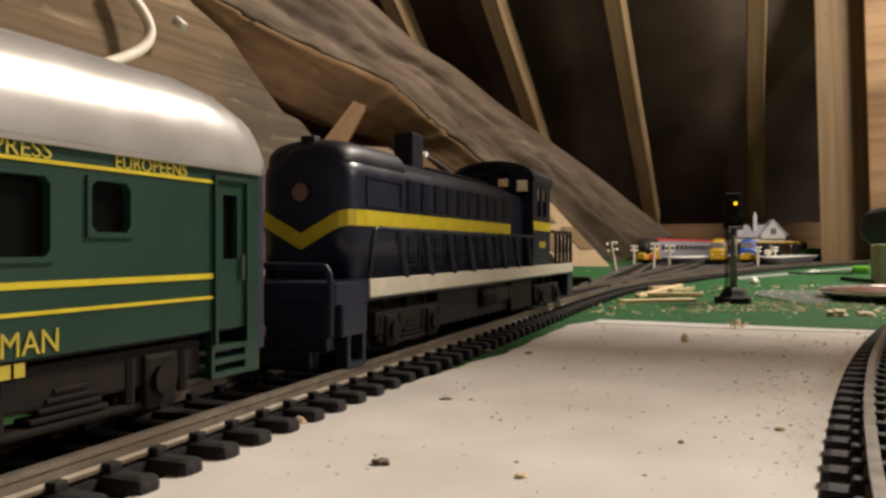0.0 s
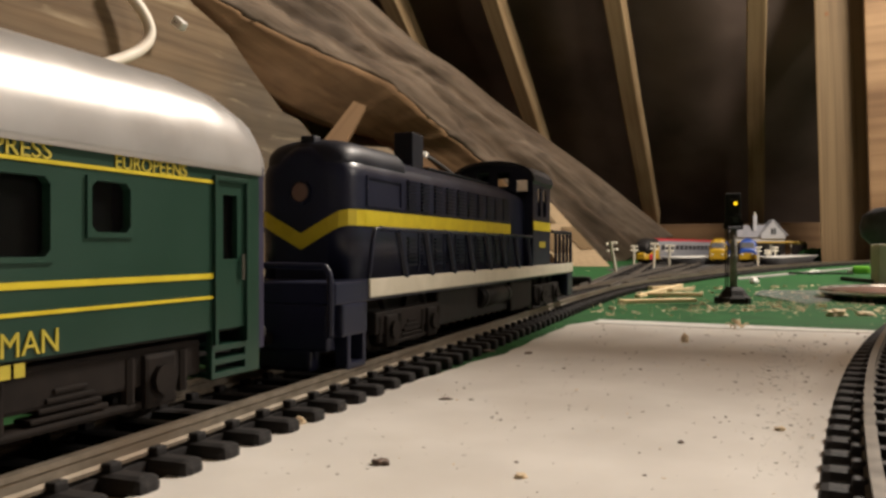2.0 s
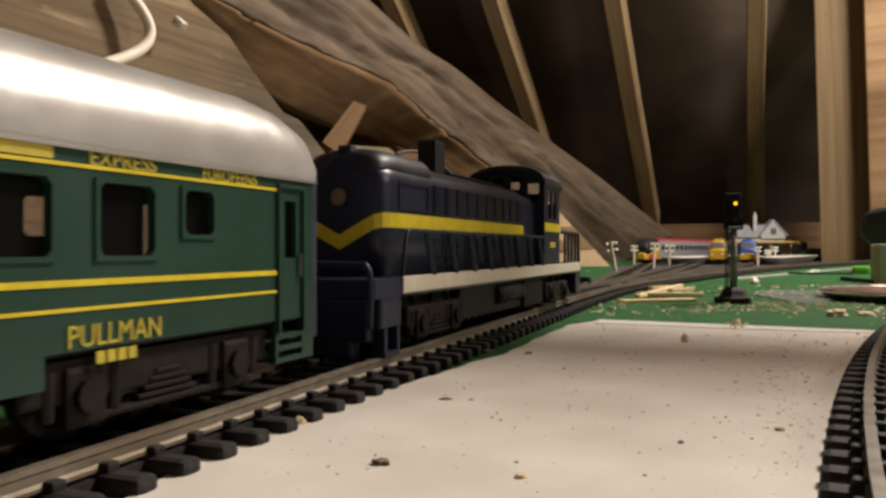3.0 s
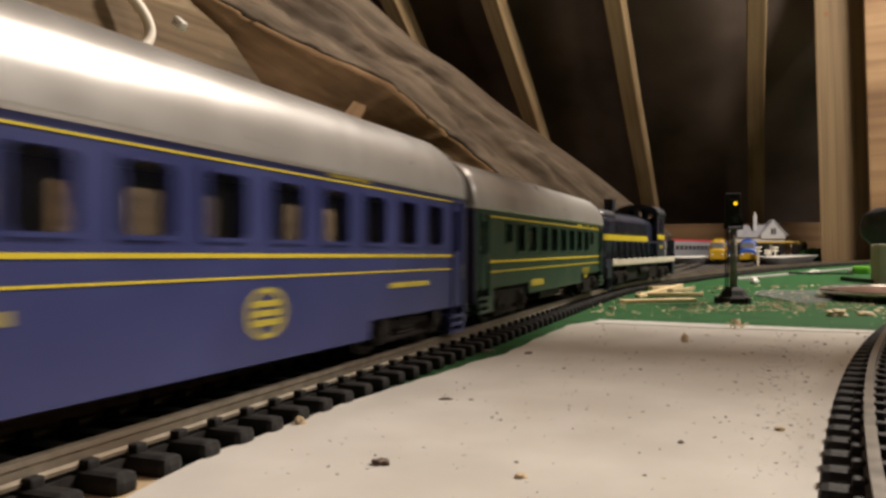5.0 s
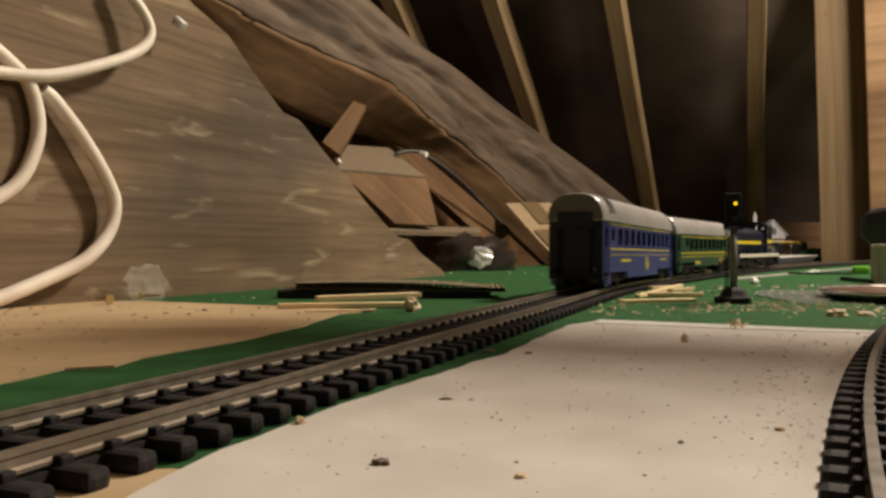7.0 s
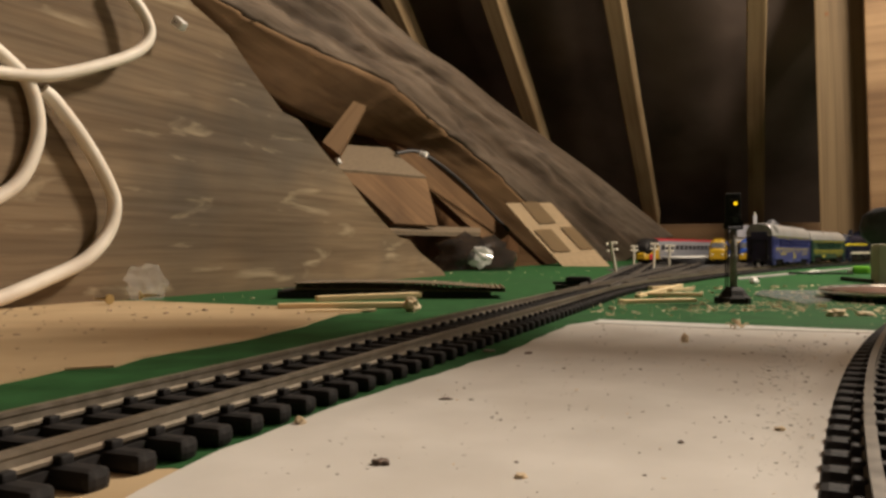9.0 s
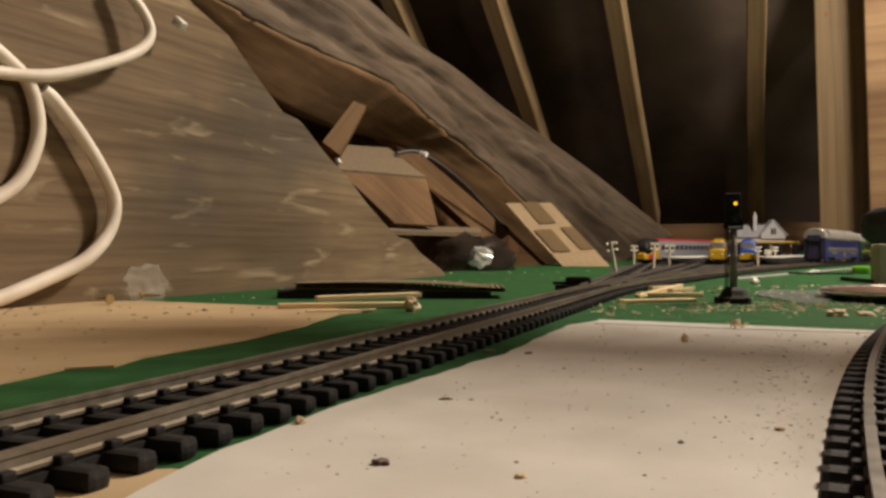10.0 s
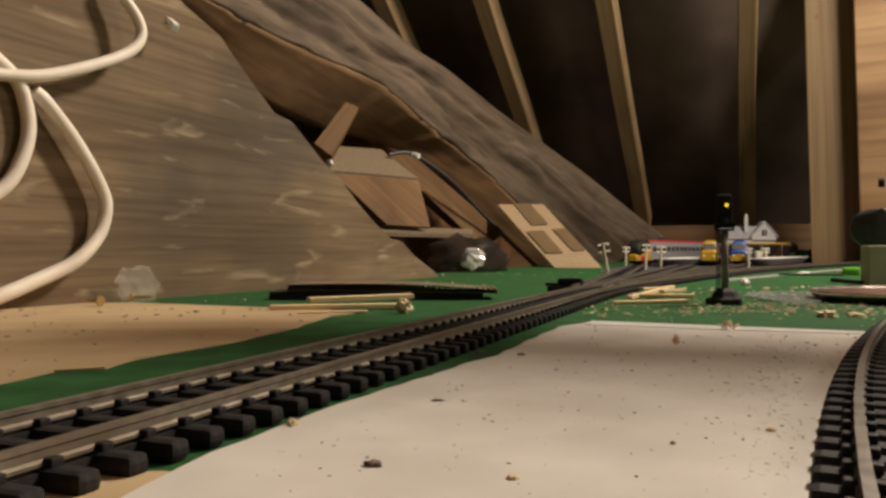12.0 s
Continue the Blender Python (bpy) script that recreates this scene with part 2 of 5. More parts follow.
def slab(corners, thick, cuts=8, rough=.0, seed=0, bow=0.0, bm=None):
    """A sawn slab between four corners (in order round it), its face uneven by up to rough."""
    a, b, c, d = [Vector(q) for q in corners]
    nrm = (b - a).cross(d - a).normalized()
    out = bm or bmesh.new()
    sides = []
    for k, off in enumerate((0, -thick)):
        grid = []
        for i in range(cuts + 1):
            row = []
            for j in range(cuts + 1):
                u, v = i / cuts, j / cuts
                q = (a * (1 - u) + b * u) * (1 - v) + (d * (1 - u) + c * u) * v
                q += (d - a).normalized() * bow * math.sin(math.pi * u) * (1 - v)
                w = noise.noise(q * 5 + Vector((seed, seed, k * 3))) * rough + noise.noise(q * 13 + Vector((seed, 0, 0))) * rough * .4
                row.append(out.verts.new(q + nrm * (off + w)))
            grid.append(row)
        sides.append(grid)
        for i in range(cuts):
            for j in range(cuts):
                out.faces.new((grid[i][j], grid[i + 1][j], grid[i + 1][j + 1], grid[i][j + 1]))
    f, g = sides
    rim = [(i, 0) for i in range(cuts)] + [(cuts, j) for j in range(cuts)] + [(i, cuts) for i in range(cuts, 0, -1)] + [(0, j) for j in range(cuts, 0, -1)]
    for (i, j), (i2, j2) in zip(rim, rim[1:] + rim[:1]):
        out.faces.new((f[i][j], f[i2][j2], g[i2][j2], g[i][j]))
    bmesh.ops.recalc_face_normals(out, faces=out.faces)
    return out


def lettering(words, height, depth=.00008):
    """The words as a raised mesh in the plane x (along), z (up), centred."""
    cu = bpy.data.curves.new("lettering", "FONT")
    cu.body, cu.size, cu.align_x, cu.align_y, cu.extrude = words, height / .7, "CENTER", "CENTER", depth
    tmp = new("lettering", cu)
    me = bpy.data.meshes.new_from_object(tmp.evaluated_get(bpy.context.evaluated_depsgraph_get()))
    bpy.data.objects.remove(tmp)
    bm = bmesh.new()
    bm.from_mesh(me)
    bpy.data.meshes.remove(me)
    return bm


# ---- the line of the main track ----
HEAD = .37069


def path(s):
    """Place and heading on the main track's centre line: straight, a bend, then a wide curve."""
    x, y, h = -.0747 + .3623 * min(s, .398), .0290 + .9321 * min(s, .398), HEAD
    for a0, a1, r in ((.398, .567, 1.156), (.567, 9.0, 4.23)):
        if s > a0:
            a = (min(s, a1) - a0) / r
            x, y = x + r * (math.cos(h) - math.cos(h + a)), y + r * (math.sin(h + a) - math.sin(h))
            h += a
    return x, y, h


def on_track(s, z=0.0):
    x, y, h = path(s)
    return pose(x, y, z, 0, 0, -math.degrees(h))


def straight_from(s0):
    """The straight road that leaves the main track at s0."""
    x0, y0, h0 = path(s0)

    def line(s):
        return x0 + math.sin(h0) * s, y0 + math.cos(h0) * s, h0
    return line


def bent_from(line, s0, radius, length):
    x0, y0, h0 = line(s0)

    def arc(s):
        a = min(s, length) / radius
        x, y = x0 + radius * (math.cos(h0) - math.cos(h0 + a)), y0 + radius * (math.sin(h0 + a) - math.sin(h0))
        rest = max(0, s - length)
        return x + math.sin(h0 + a) * rest, y + math.cos(h0 + a) * rest, h0 + a
    return arc


PITCH = .00728


def sleeper_mesh(half=.0155):
    """A moulded sleeper with its four rail chairs."""
    bm = box(-half, half, -.0018, .0016, 0, .0028, .0010)
    for sx in (-1, 1):
        for o in (-.0013, .0013):
            box(sx * .0088 + o - .0007, sx * .0088 + o + .0007, -.0009, .0009, .0026, .0038, .0003, bm)
    return mesh_of("sleeper", bm, SLEEPER)


def rail_mesh(line, s0, s1, off, step=.02, z0=.0029):
    """A flat-bottomed rail swept along a line."""
    prof = [(-.0009, 0), (.0009, 0), (.0009, .0004), (.0004, .0007), (.0004, .0016), (.0006, .0019), (.0006, .0025),
            (-.0006, .0025), (-.0006, .0019), (-.0004, .0016), (-.0004, .0007), (-.0009, .0004)]
    n = max(2, int((s1 - s0) / step) + 1)
    secs = []
    for i in range(n):
        x, y, h = line(s0 + (s1 - s0) * i / (n - 1))
        secs.append([(x + math.cos(h) * (off + px), y - math.sin(h) * (off + px), z0 + pz) for px, pz in prof])
    return loft(secs)


def lay_track(name, line, s0, s1, label, mat=None, phase=0.0, joined=False, half=.0155):
    tr = thing(name, label, "model track", kind="")
    for off in (-.0088, .0088):
        part("rail", rail_mesh(line, s0, s1, off), mat or RAIL, tr)
    # the web that joins the sleepers under each rail
    for off in (-.0088, .0088):
        n = max(2, int((s1 - s0) / .02))
        secs = []
        for i in range(n):
            x, y, h = line(s0 + (s1 - s0) * i / (n - 1))
            secs.append([(x + math.cos(h) * (off + q), y - math.sin(h) * (off + q), z) for q, z in ((-.0012, .0004), (.0012, .0004), (.0012, .0024), (-.0012, .0024))])
        part("web", loft(secs), SLEEPER, tr)
    me = sleeper_mesh(half)
    k = int((s1 - s0) / PITCH)
    bm = bmesh.new()
    for i in range(k):
        s = s0 + phase + i * PITCH
        x, y, h = line(s)
        at = pose(x, y, 0, 0, 0, -math.degrees(h))
        if joined:
            box(-.0138, .0138, -.0018, .0016, 0, .0029, 0, bm, at)
        else:
            ob = new("sleeper", me)
            ob.parent = tr
            ob.matrix_basis = at
    if joined:
        tagged(part("sleeper_bed", bm, SLEEPER, tr), kind="stuff")
    else:
        bm.free()
    return tr


# ---- the attic ----
AZ = radians(21.8)


def attic(u, v, z):
    """A place in the attic's own axes: u across, v along, z up."""
    return (u * math.cos(AZ) + v * math.sin(AZ), -u * math.sin(AZ) + v * math.cos(AZ), z)


def attic_slab(name, corners, thick, material, label, cuts=2, rough=0.0):
    return tagged(part(name, slab([attic(*c) for c in corners], thick, cuts, rough), material, smooth=rough > .01), label, kind="structure")


PITCH_UP = .686
attic_slab("roof_front", [(-2.2, 2.45, .05), (2.6, 2.45, .05), (2.6, .1, .05 + PITCH_UP * 2.35), (-2.2, .1, .05 + PITCH_UP * 2.35)], .02, FELT,
           "dark sagging roofing felt behind the rafters", 40, .012)
attic_slab("roof_back", [(-2.2, -2.3, .0), (-2.2, .1, .05 + PITCH_UP * 2.35), (2.6, .1, .05 + PITCH_UP * 2.35), (2.6, -2.3, .0)], .02, FELT,
           "dark roofing felt of the other slope", 8, .02)
attic_slab("wall_west", [(-1.6, -2.3, -.4), (-1.6, 2.5, -.4), (-1.6, 2.5, 1.8), (-1.6, -2.3, 1.8)], .03, REDWOOD, "brown boarded gable wall")
attic_slab("wall_east", [(2.5, -2.3, -.4), (2.5, -2.3, 1.8), (2.5, 2.5, 1.8), (2.5, 2.5, -.4)], .03, REDWOOD, "brown boarded gable wall")
attic_slab("wall_low", [(-1.6, -2.25, -.4), (-1.6, -2.25, .3), (2.5, -2.25, .3), (2.5, -2.25, -.4)], .03, REDWOOD, "low brown eaves wall")
attic_slab("floor", [(-1.7, -2.3, -.35), (2.6, -2.3, -.35), (2.6, 2.5, -.35), (-1.7, 2.5, -.35)], .03, REDWOOD, "attic floor boards under the layout")


def rafter(u, width=.037):
    """A sloping pine rafter that follows the roof."""
    L = 2.62
    bm = box(-width / 2, width / 2, -L / 2, L / 2 + .09, -.028, .028, .003)
    bmesh.ops.subdivide_edges(bm, edges=[e for e in bm.edges if e.calc_length() > 1], cuts=10)
    for v in bm.verts:
        v.co.x += noise.noise(Vector((u * 7, v.co.y * 2.5, 0))) * .006
    x, y, z = attic(u, 1.08, .09 + PITCH_UP * 1.12 + .035)
    ob = part("rafter", bm, PINERAFTER, at=Matrix.Translation((x, y, z)) @ Matrix.Rotation(-AZ, 4, "Z") @ Matrix.Rotation(-math.atan(PITCH_UP), 4, "X"))
    return tagged(ob, "pale sawn pine rafter under the dark roof", "rafter", "roof rafters")


PINERAFTER = wood("pale_pine_rafter", (.38, .265, .145), (.54, .395, .23), (.29, .19, .095), 1, 22, .65, .3, 4, .001, .05, .6)
for u in (-.99, -.738, -.517, -.272, -.007, .55, .81, 1.07):
    rafter(u)

# an added beam and hanger, out of view, to cast the white panel's soft shadow
attic_slab("shade_beam", [(.02, .4180, .30), (.02, .4665, .30), (2.48, .4665, .30), (2.48, .4180, .30)], .03, REDWOOD, "added brown beam out of view that shades the white panel", 4, .002)
attic_slab("shade_beam_hanger", [(1.2, .415, .33), (1.2, .460, .33), (1.2, .460, 1.38), (1.2, .415, 1.38)], .03, REDWOOD, "added brown hanger out of view that carries the shading beam")

# the wall plate along the eaves, and the upright post before it
pl = box(-1.5, 2.4, -.045, .045, -.10, .089, .004)
tagged(part("wall_plate", pl, PINEPLATE := wood("brown_pine_plate", (.19, .11, .052), (.28, .175, .09), (.15, .085, .04), 0, 14, .65, .3, 4, .001),
            at=Matrix.Translation(attic(0, 2.16, 0)) @ Matrix.Rotation(-AZ, 4, "Z")), "brown pine wall plate along the eaves", kind="structure")
bm = box(-.043, .043, -.045, .045, -.4, 1.35, .003)
ob = part("post", bm, PINE, at=Matrix.Translation((0.7661, 1.5000, -0.0012)) @ pose(0, 0, 0, 0, -1.4, -27))
tagged(ob, "pale planed pine post with a small knot", "post")
part("knot", turned([(.0045, 0), (.003, .0006), (.0, .0006)], n=10), REDWOOD, ob, "dark knot", at=pose(-.022, -.0452, .465, 90, 0, 0))
bm = box(-.034, .034, -.028, .028, -.4, 1.35, .003)
tagged(part("stud", bm, PINEPLATE, at=Matrix.Translation((0.7930, 1.3940, -0.0049)) @ pose(0, 0, 0, 0, -1.4, -27)), "brown pine stud beside the post", "stud")

# ---- the layout board ----
bm = bmesh.new()
slab([attic(-.33, -1.2, 0), attic(1.8, -1.2, 0), attic(1.8, 2.10, 0), attic(-.33, 2.10, 0)], .012, 40, .0, bm=bm)
tagged(part("ground", bm, GREEN), "green-painted layout board scattered with sawdust", kind="structure")


def wavy(outline, step=.012, amount=.0012, seed=0.0):
    """The outline cut into short steps and made uneven."""
    out = []
    for a, b in zip(outline, outline[1:] + outline[:1]):
        n = max(1, int(math.dist(a, b) / step))
        for i in range(n):
            x, y = a[0] + (b[0] - a[0]) * i / n, a[1] + (b[1] - a[1]) * i / n
            out.append((x + noise.noise(Vector((x * 90, y * 90, seed))) * amount, y + noise.noise(Vector((x * 90, y * 90, seed + 5))) * amount))
    return out


def flat_sheet(outline, z0, z1):
    bm = bmesh.new()
    low, top = [bm.verts.new((x, y, z0)) for x, y in outline], [bm.verts.new((x, y, z1)) for x, y in outline]
    bm.faces.new(top)
    n = len(top)
    for i in range(n):
        bm.faces.new((low[i], low[(i + 1) % n], top[(i + 1) % n], top[i]))
    bmesh.ops.recalc_face_normals(bm, faces=bm.faces)
    return bm


bare = wavy([(-.34, .10), (-0.0867, 0.1473), (-0.0859, 0.1534), (-0.0835, 0.1615), (-0.0825, 0.1713), (-0.0731, 0.1753), (-0.0720, 0.1888), (-0.0549, 0.2300), (-0.0468, 0.2686), (-0.0413, 0.3146), (-0.0282, 0.3315), (-0.0719, 0.3546),
             (-0.1503, 0.3939), (-.34, .36)], .01, .0016, 1.0)
tagged(part("bare_plywood", flat_sheet(bare, .0, .0005), BARE), "bare unpainted plywood patch beside the track", "plywood")
bare = wavy([(-0.0560, 0.0500), (-0.0590, 0.0800), (-0.0500, 0.0850), (-0.0429, 0.0891), (-0.0391, 0.0923), (-0.0320, 0.0927), (-0.0286, 0.0913), (-0.0176, 0.0556)], .006, .001, 3.0)
tagged(part("bare_plywood", flat_sheet(bare, .0, .0004), BARE), "bare plywood edge under the sleepers", "plywood")
sheet = [(-0.0420, 0.0450), (-0.0345, 0.0720), (-0.0307, 0.0861), (-0.0299, 0.0927), (-0.0263, 0.1034), (-0.0219, 0.1165), (-0.0182, 0.1261), (-0.0102, 0.1428), (0.0003, 0.1637), (0.0160, 0.1935), (0.0370, 0.2516), (0.0445, 0.2664), (0.0555, 0.2814), (0.0964, 0.2617), (0.1311, 0.2428),
         (0.1675, 0.2309), (.36, .02), (.30, -.30), (-.06, -.30)]
tagged(part("white_sheet", flat_sheet(wavy(sheet, .003, .0016, 2.0), .0, .0008), WHITE), "white-painted panel with specks of dirt", "panel")
trim = [(0.0558, 0.2814), (0.1311, 0.2428), (0.1675, 0.2309), (0.1611, 0.2220), (0.1275, 0.2361), (0.0916, 0.2484), (0.0510, 0.2684)]
tagged(part("edge_strip", flat_sheet(wavy(trim, .02, .0004, 4.0), .0, .0010), PLASTICW), "brighter white edge of the painted panel", "edge strip")

# ---- timber along the side: the weathered board and what lies behind it ----
def side_board():
    """The big weathered board on edge, its end sawn off ragged on the slant."""
    a, b = Vector((*(-0.1923, 0.3434), 0)), Vector((*(0.0090, 0.7851), 0))
    d = (b - a).normalized()
    n = Vector((d.y, -d.x, 0))
    top = [(-.30, .33), (.02, .33)]
    slant = [(.055, .222), (.085, .186), (.120, .166), (.150, .156), (.176, .137), (.205, .118), (.225, .115), (.262, .093), (.285, .083),
             (.318, .062), (.345, .048), (.372, .036), (.392, .034), (.415, .022), (.460, .006), (.474, -.002)]
    edge = [(-.30, -.002)] + top + slant
    bm = bmesh.new()
    front = [bm.verts.new(a + d * s + Vector((0, 0, z))) for s, z in edge]
    back = [bm.verts.new(a + d * s - n * .022 + Vector((0, 0, z))) for s, z in edge]
    k = len(edge)
    bm.faces.new(front)
    bm.faces.new(back[::-1])
    for i in range(k):
        bm.faces.new((front[i], back[i], back[(i + 1) % k], front[(i + 1) % k]))
    inv = Matrix.Translation(a) @ Matrix.Rotation(math.atan2(d.y, d.x) - math.pi / 2, 4, "Z")
    bmesh.ops.recalc_face_normals(bm, faces=bm.faces)
    bmesh.ops.transform(bm, matrix=inv.inverted(), verts=bm.verts)
    return part("weathered_board", bm, OLDWOOD, at=inv)


tagged(side_board(), "weathered brown board on edge with a ragged slanting end", "board")


def timber(name, corners, thick, material, label, rough=.004, cuts=14, seed=0, bow=0.0):
    """A rough timber between four corners, its grain along its own length."""
    c = [Vector(q) for q in corners]
    ax = (c[1] - c[0]).normalized()
    nz = ax.cross(c[3] - c[0]).normalized()
    m = Matrix((ax, nz.cross(ax), nz)).transposed().to_4x4()
    m.translation = sum(c, Vector()) / 4
    inv = m.inverted()
    return tagged(part(name, slab([inv @ q for q in c], thick, cuts, rough, seed, bow=bow), material, at=m, smooth=cuts > 16), label, name.replace("_", " "))


def along(points, u):
    """The place at share u of a row of points, rounded through them."""
    p = [Vector(q) for q in points]
    s = u * (len(p) - 1)
    i = min(int(s), len(p) - 2)
    f = s - i
    a, b, c, d = p[max(i - 1, 0)], p[i], p[i + 1], p[min(i + 2, len(p) - 1)]
    return .5 * (2 * b + (c - a) * f + (2 * a - 5 * b + 4 * c - d) * f * f + (3 * b - a - 3 * c + d) * f ** 3)


def sloping_timber():
    """The big timber to the eaves: a weathered upper face, a ragged arris and a sawn brown face below it."""
    upper = [(-0.2288, 1.0200, 0.4566), (-0.1728, 1.0800, 0.4278), (-0.1077, 1.1600, 0.3912), (-0.0384, 1.2500, 0.3498), (0.0226, 1.3200, 0.3263), (0.1088, 1.4100, 0.2782), (0.2036, 1.5000, 0.2299), (0.3021, 1.5900, 0.1795), (0.4116, 1.6900, 0.1166), (0.5246, 1.8000, 0.0543)]
    arris = [(-0.3280, 0.8600, 0.3462), (-0.2597, 0.9300, 0.3190), (-0.2022, 0.9900, 0.2975), (-0.1418, 1.0500, 0.2809), (-0.0728, 1.1200, 0.2617), (-0.0229, 1.1900, 0.2288), (0.0345, 1.2700, 0.1916), (0.1059, 1.3600, 0.1449), (0.2046, 1.5000, 0.0638), (0.3350, 1.6400, -0.0254)]
    foot = [(-0.3388, 0.8881, 0.3186), (-0.3041, 0.9377, 0.2880), (-0.2707, 0.9868, 0.2537), (-0.2248, 1.0355, 0.2190), (-0.1688, 1.1154, 0.2004), (-0.1100, 1.1945, 0.1938), (-0.0393, 1.2520, 0.1767), (0.0292, 1.3194, 0.1321), (0.1252, 1.4483, 0.0533), (0.2292, 1.5965, -0.0308)]
    ax = (Vector(arris[-1]) - Vector(arris[0])).normalized()
    nz = ax.cross(Vector(upper[4]) - Vector(arris[4])).normalized()
    m = Matrix((ax, nz.cross(ax), nz)).transposed().to_4x4()
    m.translation = Vector(arris[4])
    inv = m.inverted()
    t = thing("sloping_timber", "rough grey weathered timber sloping down to the eaves", "timber", m)

    def edge(u):
        q = along(arris, u)
        k = noise.noise(Vector((u * 34, 3, 0))) * .006 + noise.noise(Vector((u * 90, 7, 0))) * .003
        step = .007 * ((u * 13 + .3 * noise.noise(Vector((u * 20, 0, 0)))) % 1.0 - .5)
        return q + (along(upper, u) - q).normalized() * (k + step * (1 if u > .4 else .3))

    def face(low, high, rows, cols, back, rise, seed):
        grid = []
        for side in (0, 1):
            sheet = []
            for i in range(rows + 1):
                u = i / rows
                a, b = inv @ low(u), inv @ high(u)
                line = []
                for j in range(cols + 1):
                    v = j / cols
                    q = a.lerp(b, v)
                    mid = math.sin(math.pi * min(1, max(0, v))) ** .5 if rise > .004 else min(1, 6 * min(v, 1 - v))
                    w = (noise.noise(Vector((u * 5, v * 4.5, seed))) * rise + noise.noise(Vector((u * 16, v * 9, seed + 4))) * rise * .55
                         + noise.noise(Vector((u * 60, v * 16, seed))) * rise * .22) * mid
                    if rise > .004:
                        for lane, wide, deep in ((.30, .035, .007), (.58, .05, .012), (.80, .03, .006)):
                            off = v - lane - .07 * noise.noise(Vector((u * 6, lane * 30, 1)))
                            w -= deep * math.exp(-(off / wide) ** 2) * (.6 + .8 * noise.noise(Vector((u * 9, lane * 50, 4))))
                    line.append(q + Vector((0, 0, w)) + (back if side else Vector()))
                sheet.append(line)
            grid.append(sheet)
        bm = bmesh.new()
        vs = [[[bm.verts.new(q) for q in line] for line in sheet] for sheet in grid]
        for sheet in vs:
            for i in range(rows):
                for j in range(cols):
                    bm.faces.new((sheet[i][j], sheet[i + 1][j], sheet[i + 1][j + 1], sheet[i][j + 1]))
        f, g = vs
        rim = [(i, 0) for i in range(rows)] + [(rows, j) for j in range(cols)] + [(i, cols) for i in range(rows, 0, -1)] + [(0, j) for j in range(cols, 0, -1)]
        for (i, j), (i2, j2) in zip(rim, rim[1:] + rim[:1]):
            bm.faces.new((f[i][j], f[i2][j2], g[i2][j2], g[i][j]))
        bmesh.ops.recalc_face_normals(bm, faces=bm.faces)
        return bm
    part("weathered_face", face(edge, lambda u: along(upper, u), 110, 40, Vector((0, .004, -.012)), .016, 2.0), GREYWOOD, t, "rough grey upper face with a ragged edge", smooth=True)
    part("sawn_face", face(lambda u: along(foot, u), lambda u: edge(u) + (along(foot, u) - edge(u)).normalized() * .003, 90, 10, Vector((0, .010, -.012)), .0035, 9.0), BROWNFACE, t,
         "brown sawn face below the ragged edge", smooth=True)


sloping_timber()
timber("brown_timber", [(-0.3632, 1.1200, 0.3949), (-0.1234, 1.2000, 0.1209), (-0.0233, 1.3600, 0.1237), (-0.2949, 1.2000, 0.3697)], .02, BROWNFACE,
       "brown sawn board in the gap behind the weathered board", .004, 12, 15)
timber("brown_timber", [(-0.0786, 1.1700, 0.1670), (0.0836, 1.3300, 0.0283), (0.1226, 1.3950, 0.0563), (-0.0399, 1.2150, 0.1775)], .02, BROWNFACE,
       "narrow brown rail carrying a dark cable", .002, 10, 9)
timber("wood_brace", [(-0.1498, 0.9800, 0.1512), (-0.1143, 1.0000, 0.2051), (-0.0986, 1.0000, 0.1987), (-0.1288, 0.9800, 0.1351)], .02, PINEPLATE, "short orange-brown brace behind the board", .002, 6, 2)
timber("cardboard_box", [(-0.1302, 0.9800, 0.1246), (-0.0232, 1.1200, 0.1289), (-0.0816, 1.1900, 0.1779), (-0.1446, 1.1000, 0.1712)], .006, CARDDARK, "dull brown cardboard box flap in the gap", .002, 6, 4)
# the box side takes the darkened brown, so its shade is partly colour
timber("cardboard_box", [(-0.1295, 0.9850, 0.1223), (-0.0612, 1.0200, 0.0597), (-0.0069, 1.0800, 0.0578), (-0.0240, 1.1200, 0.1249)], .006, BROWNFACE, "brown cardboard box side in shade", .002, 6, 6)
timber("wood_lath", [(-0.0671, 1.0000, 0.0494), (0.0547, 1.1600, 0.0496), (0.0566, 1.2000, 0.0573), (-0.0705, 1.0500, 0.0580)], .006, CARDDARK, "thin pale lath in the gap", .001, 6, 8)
attic_slab("gap_back", [(-.62, .5, -.3), (-.62, 2.2, -.3), (-.62, 2.2, .12), (-.62, .5, .45)], .02, REDWOOD, "dark boarding behind the timbers", 4, .004)

# ---- cables and clips on the weathered board ----


def cable(points, r, material, label):
    return tagged(part("cable", tube(spline(points), r, n=10), material, smooth=True), label, "cable", "loose cables")


cable([(-0.1943, 0.3299, 0.1161), (-0.1878, 0.3441, 0.1071), (-0.1840, 0.3519, 0.0994), (-0.1819, 0.3556, 0.0836), (-0.1827, 0.3532, 0.0694), (-0.1862, 0.3458, 0.0549), (-0.1929, 0.3318, 0.0443)], .0032, CABLEW, "thick white cable looped against the board")
cable([(-0.1944, 0.3303, 0.1015), (-0.1858, 0.3449, 0.1024), (-0.1757, 0.3597, 0.1056), (-0.1620, 0.3820, 0.1160), (-0.1531, 0.3979, 0.1259), (-0.1498, 0.4048, 0.1357), (-0.1523, 0.4032, 0.1460), (-0.1602, 0.3941, 0.1587)], .0029, CABLEW,
      "thick white cable looped against the board")
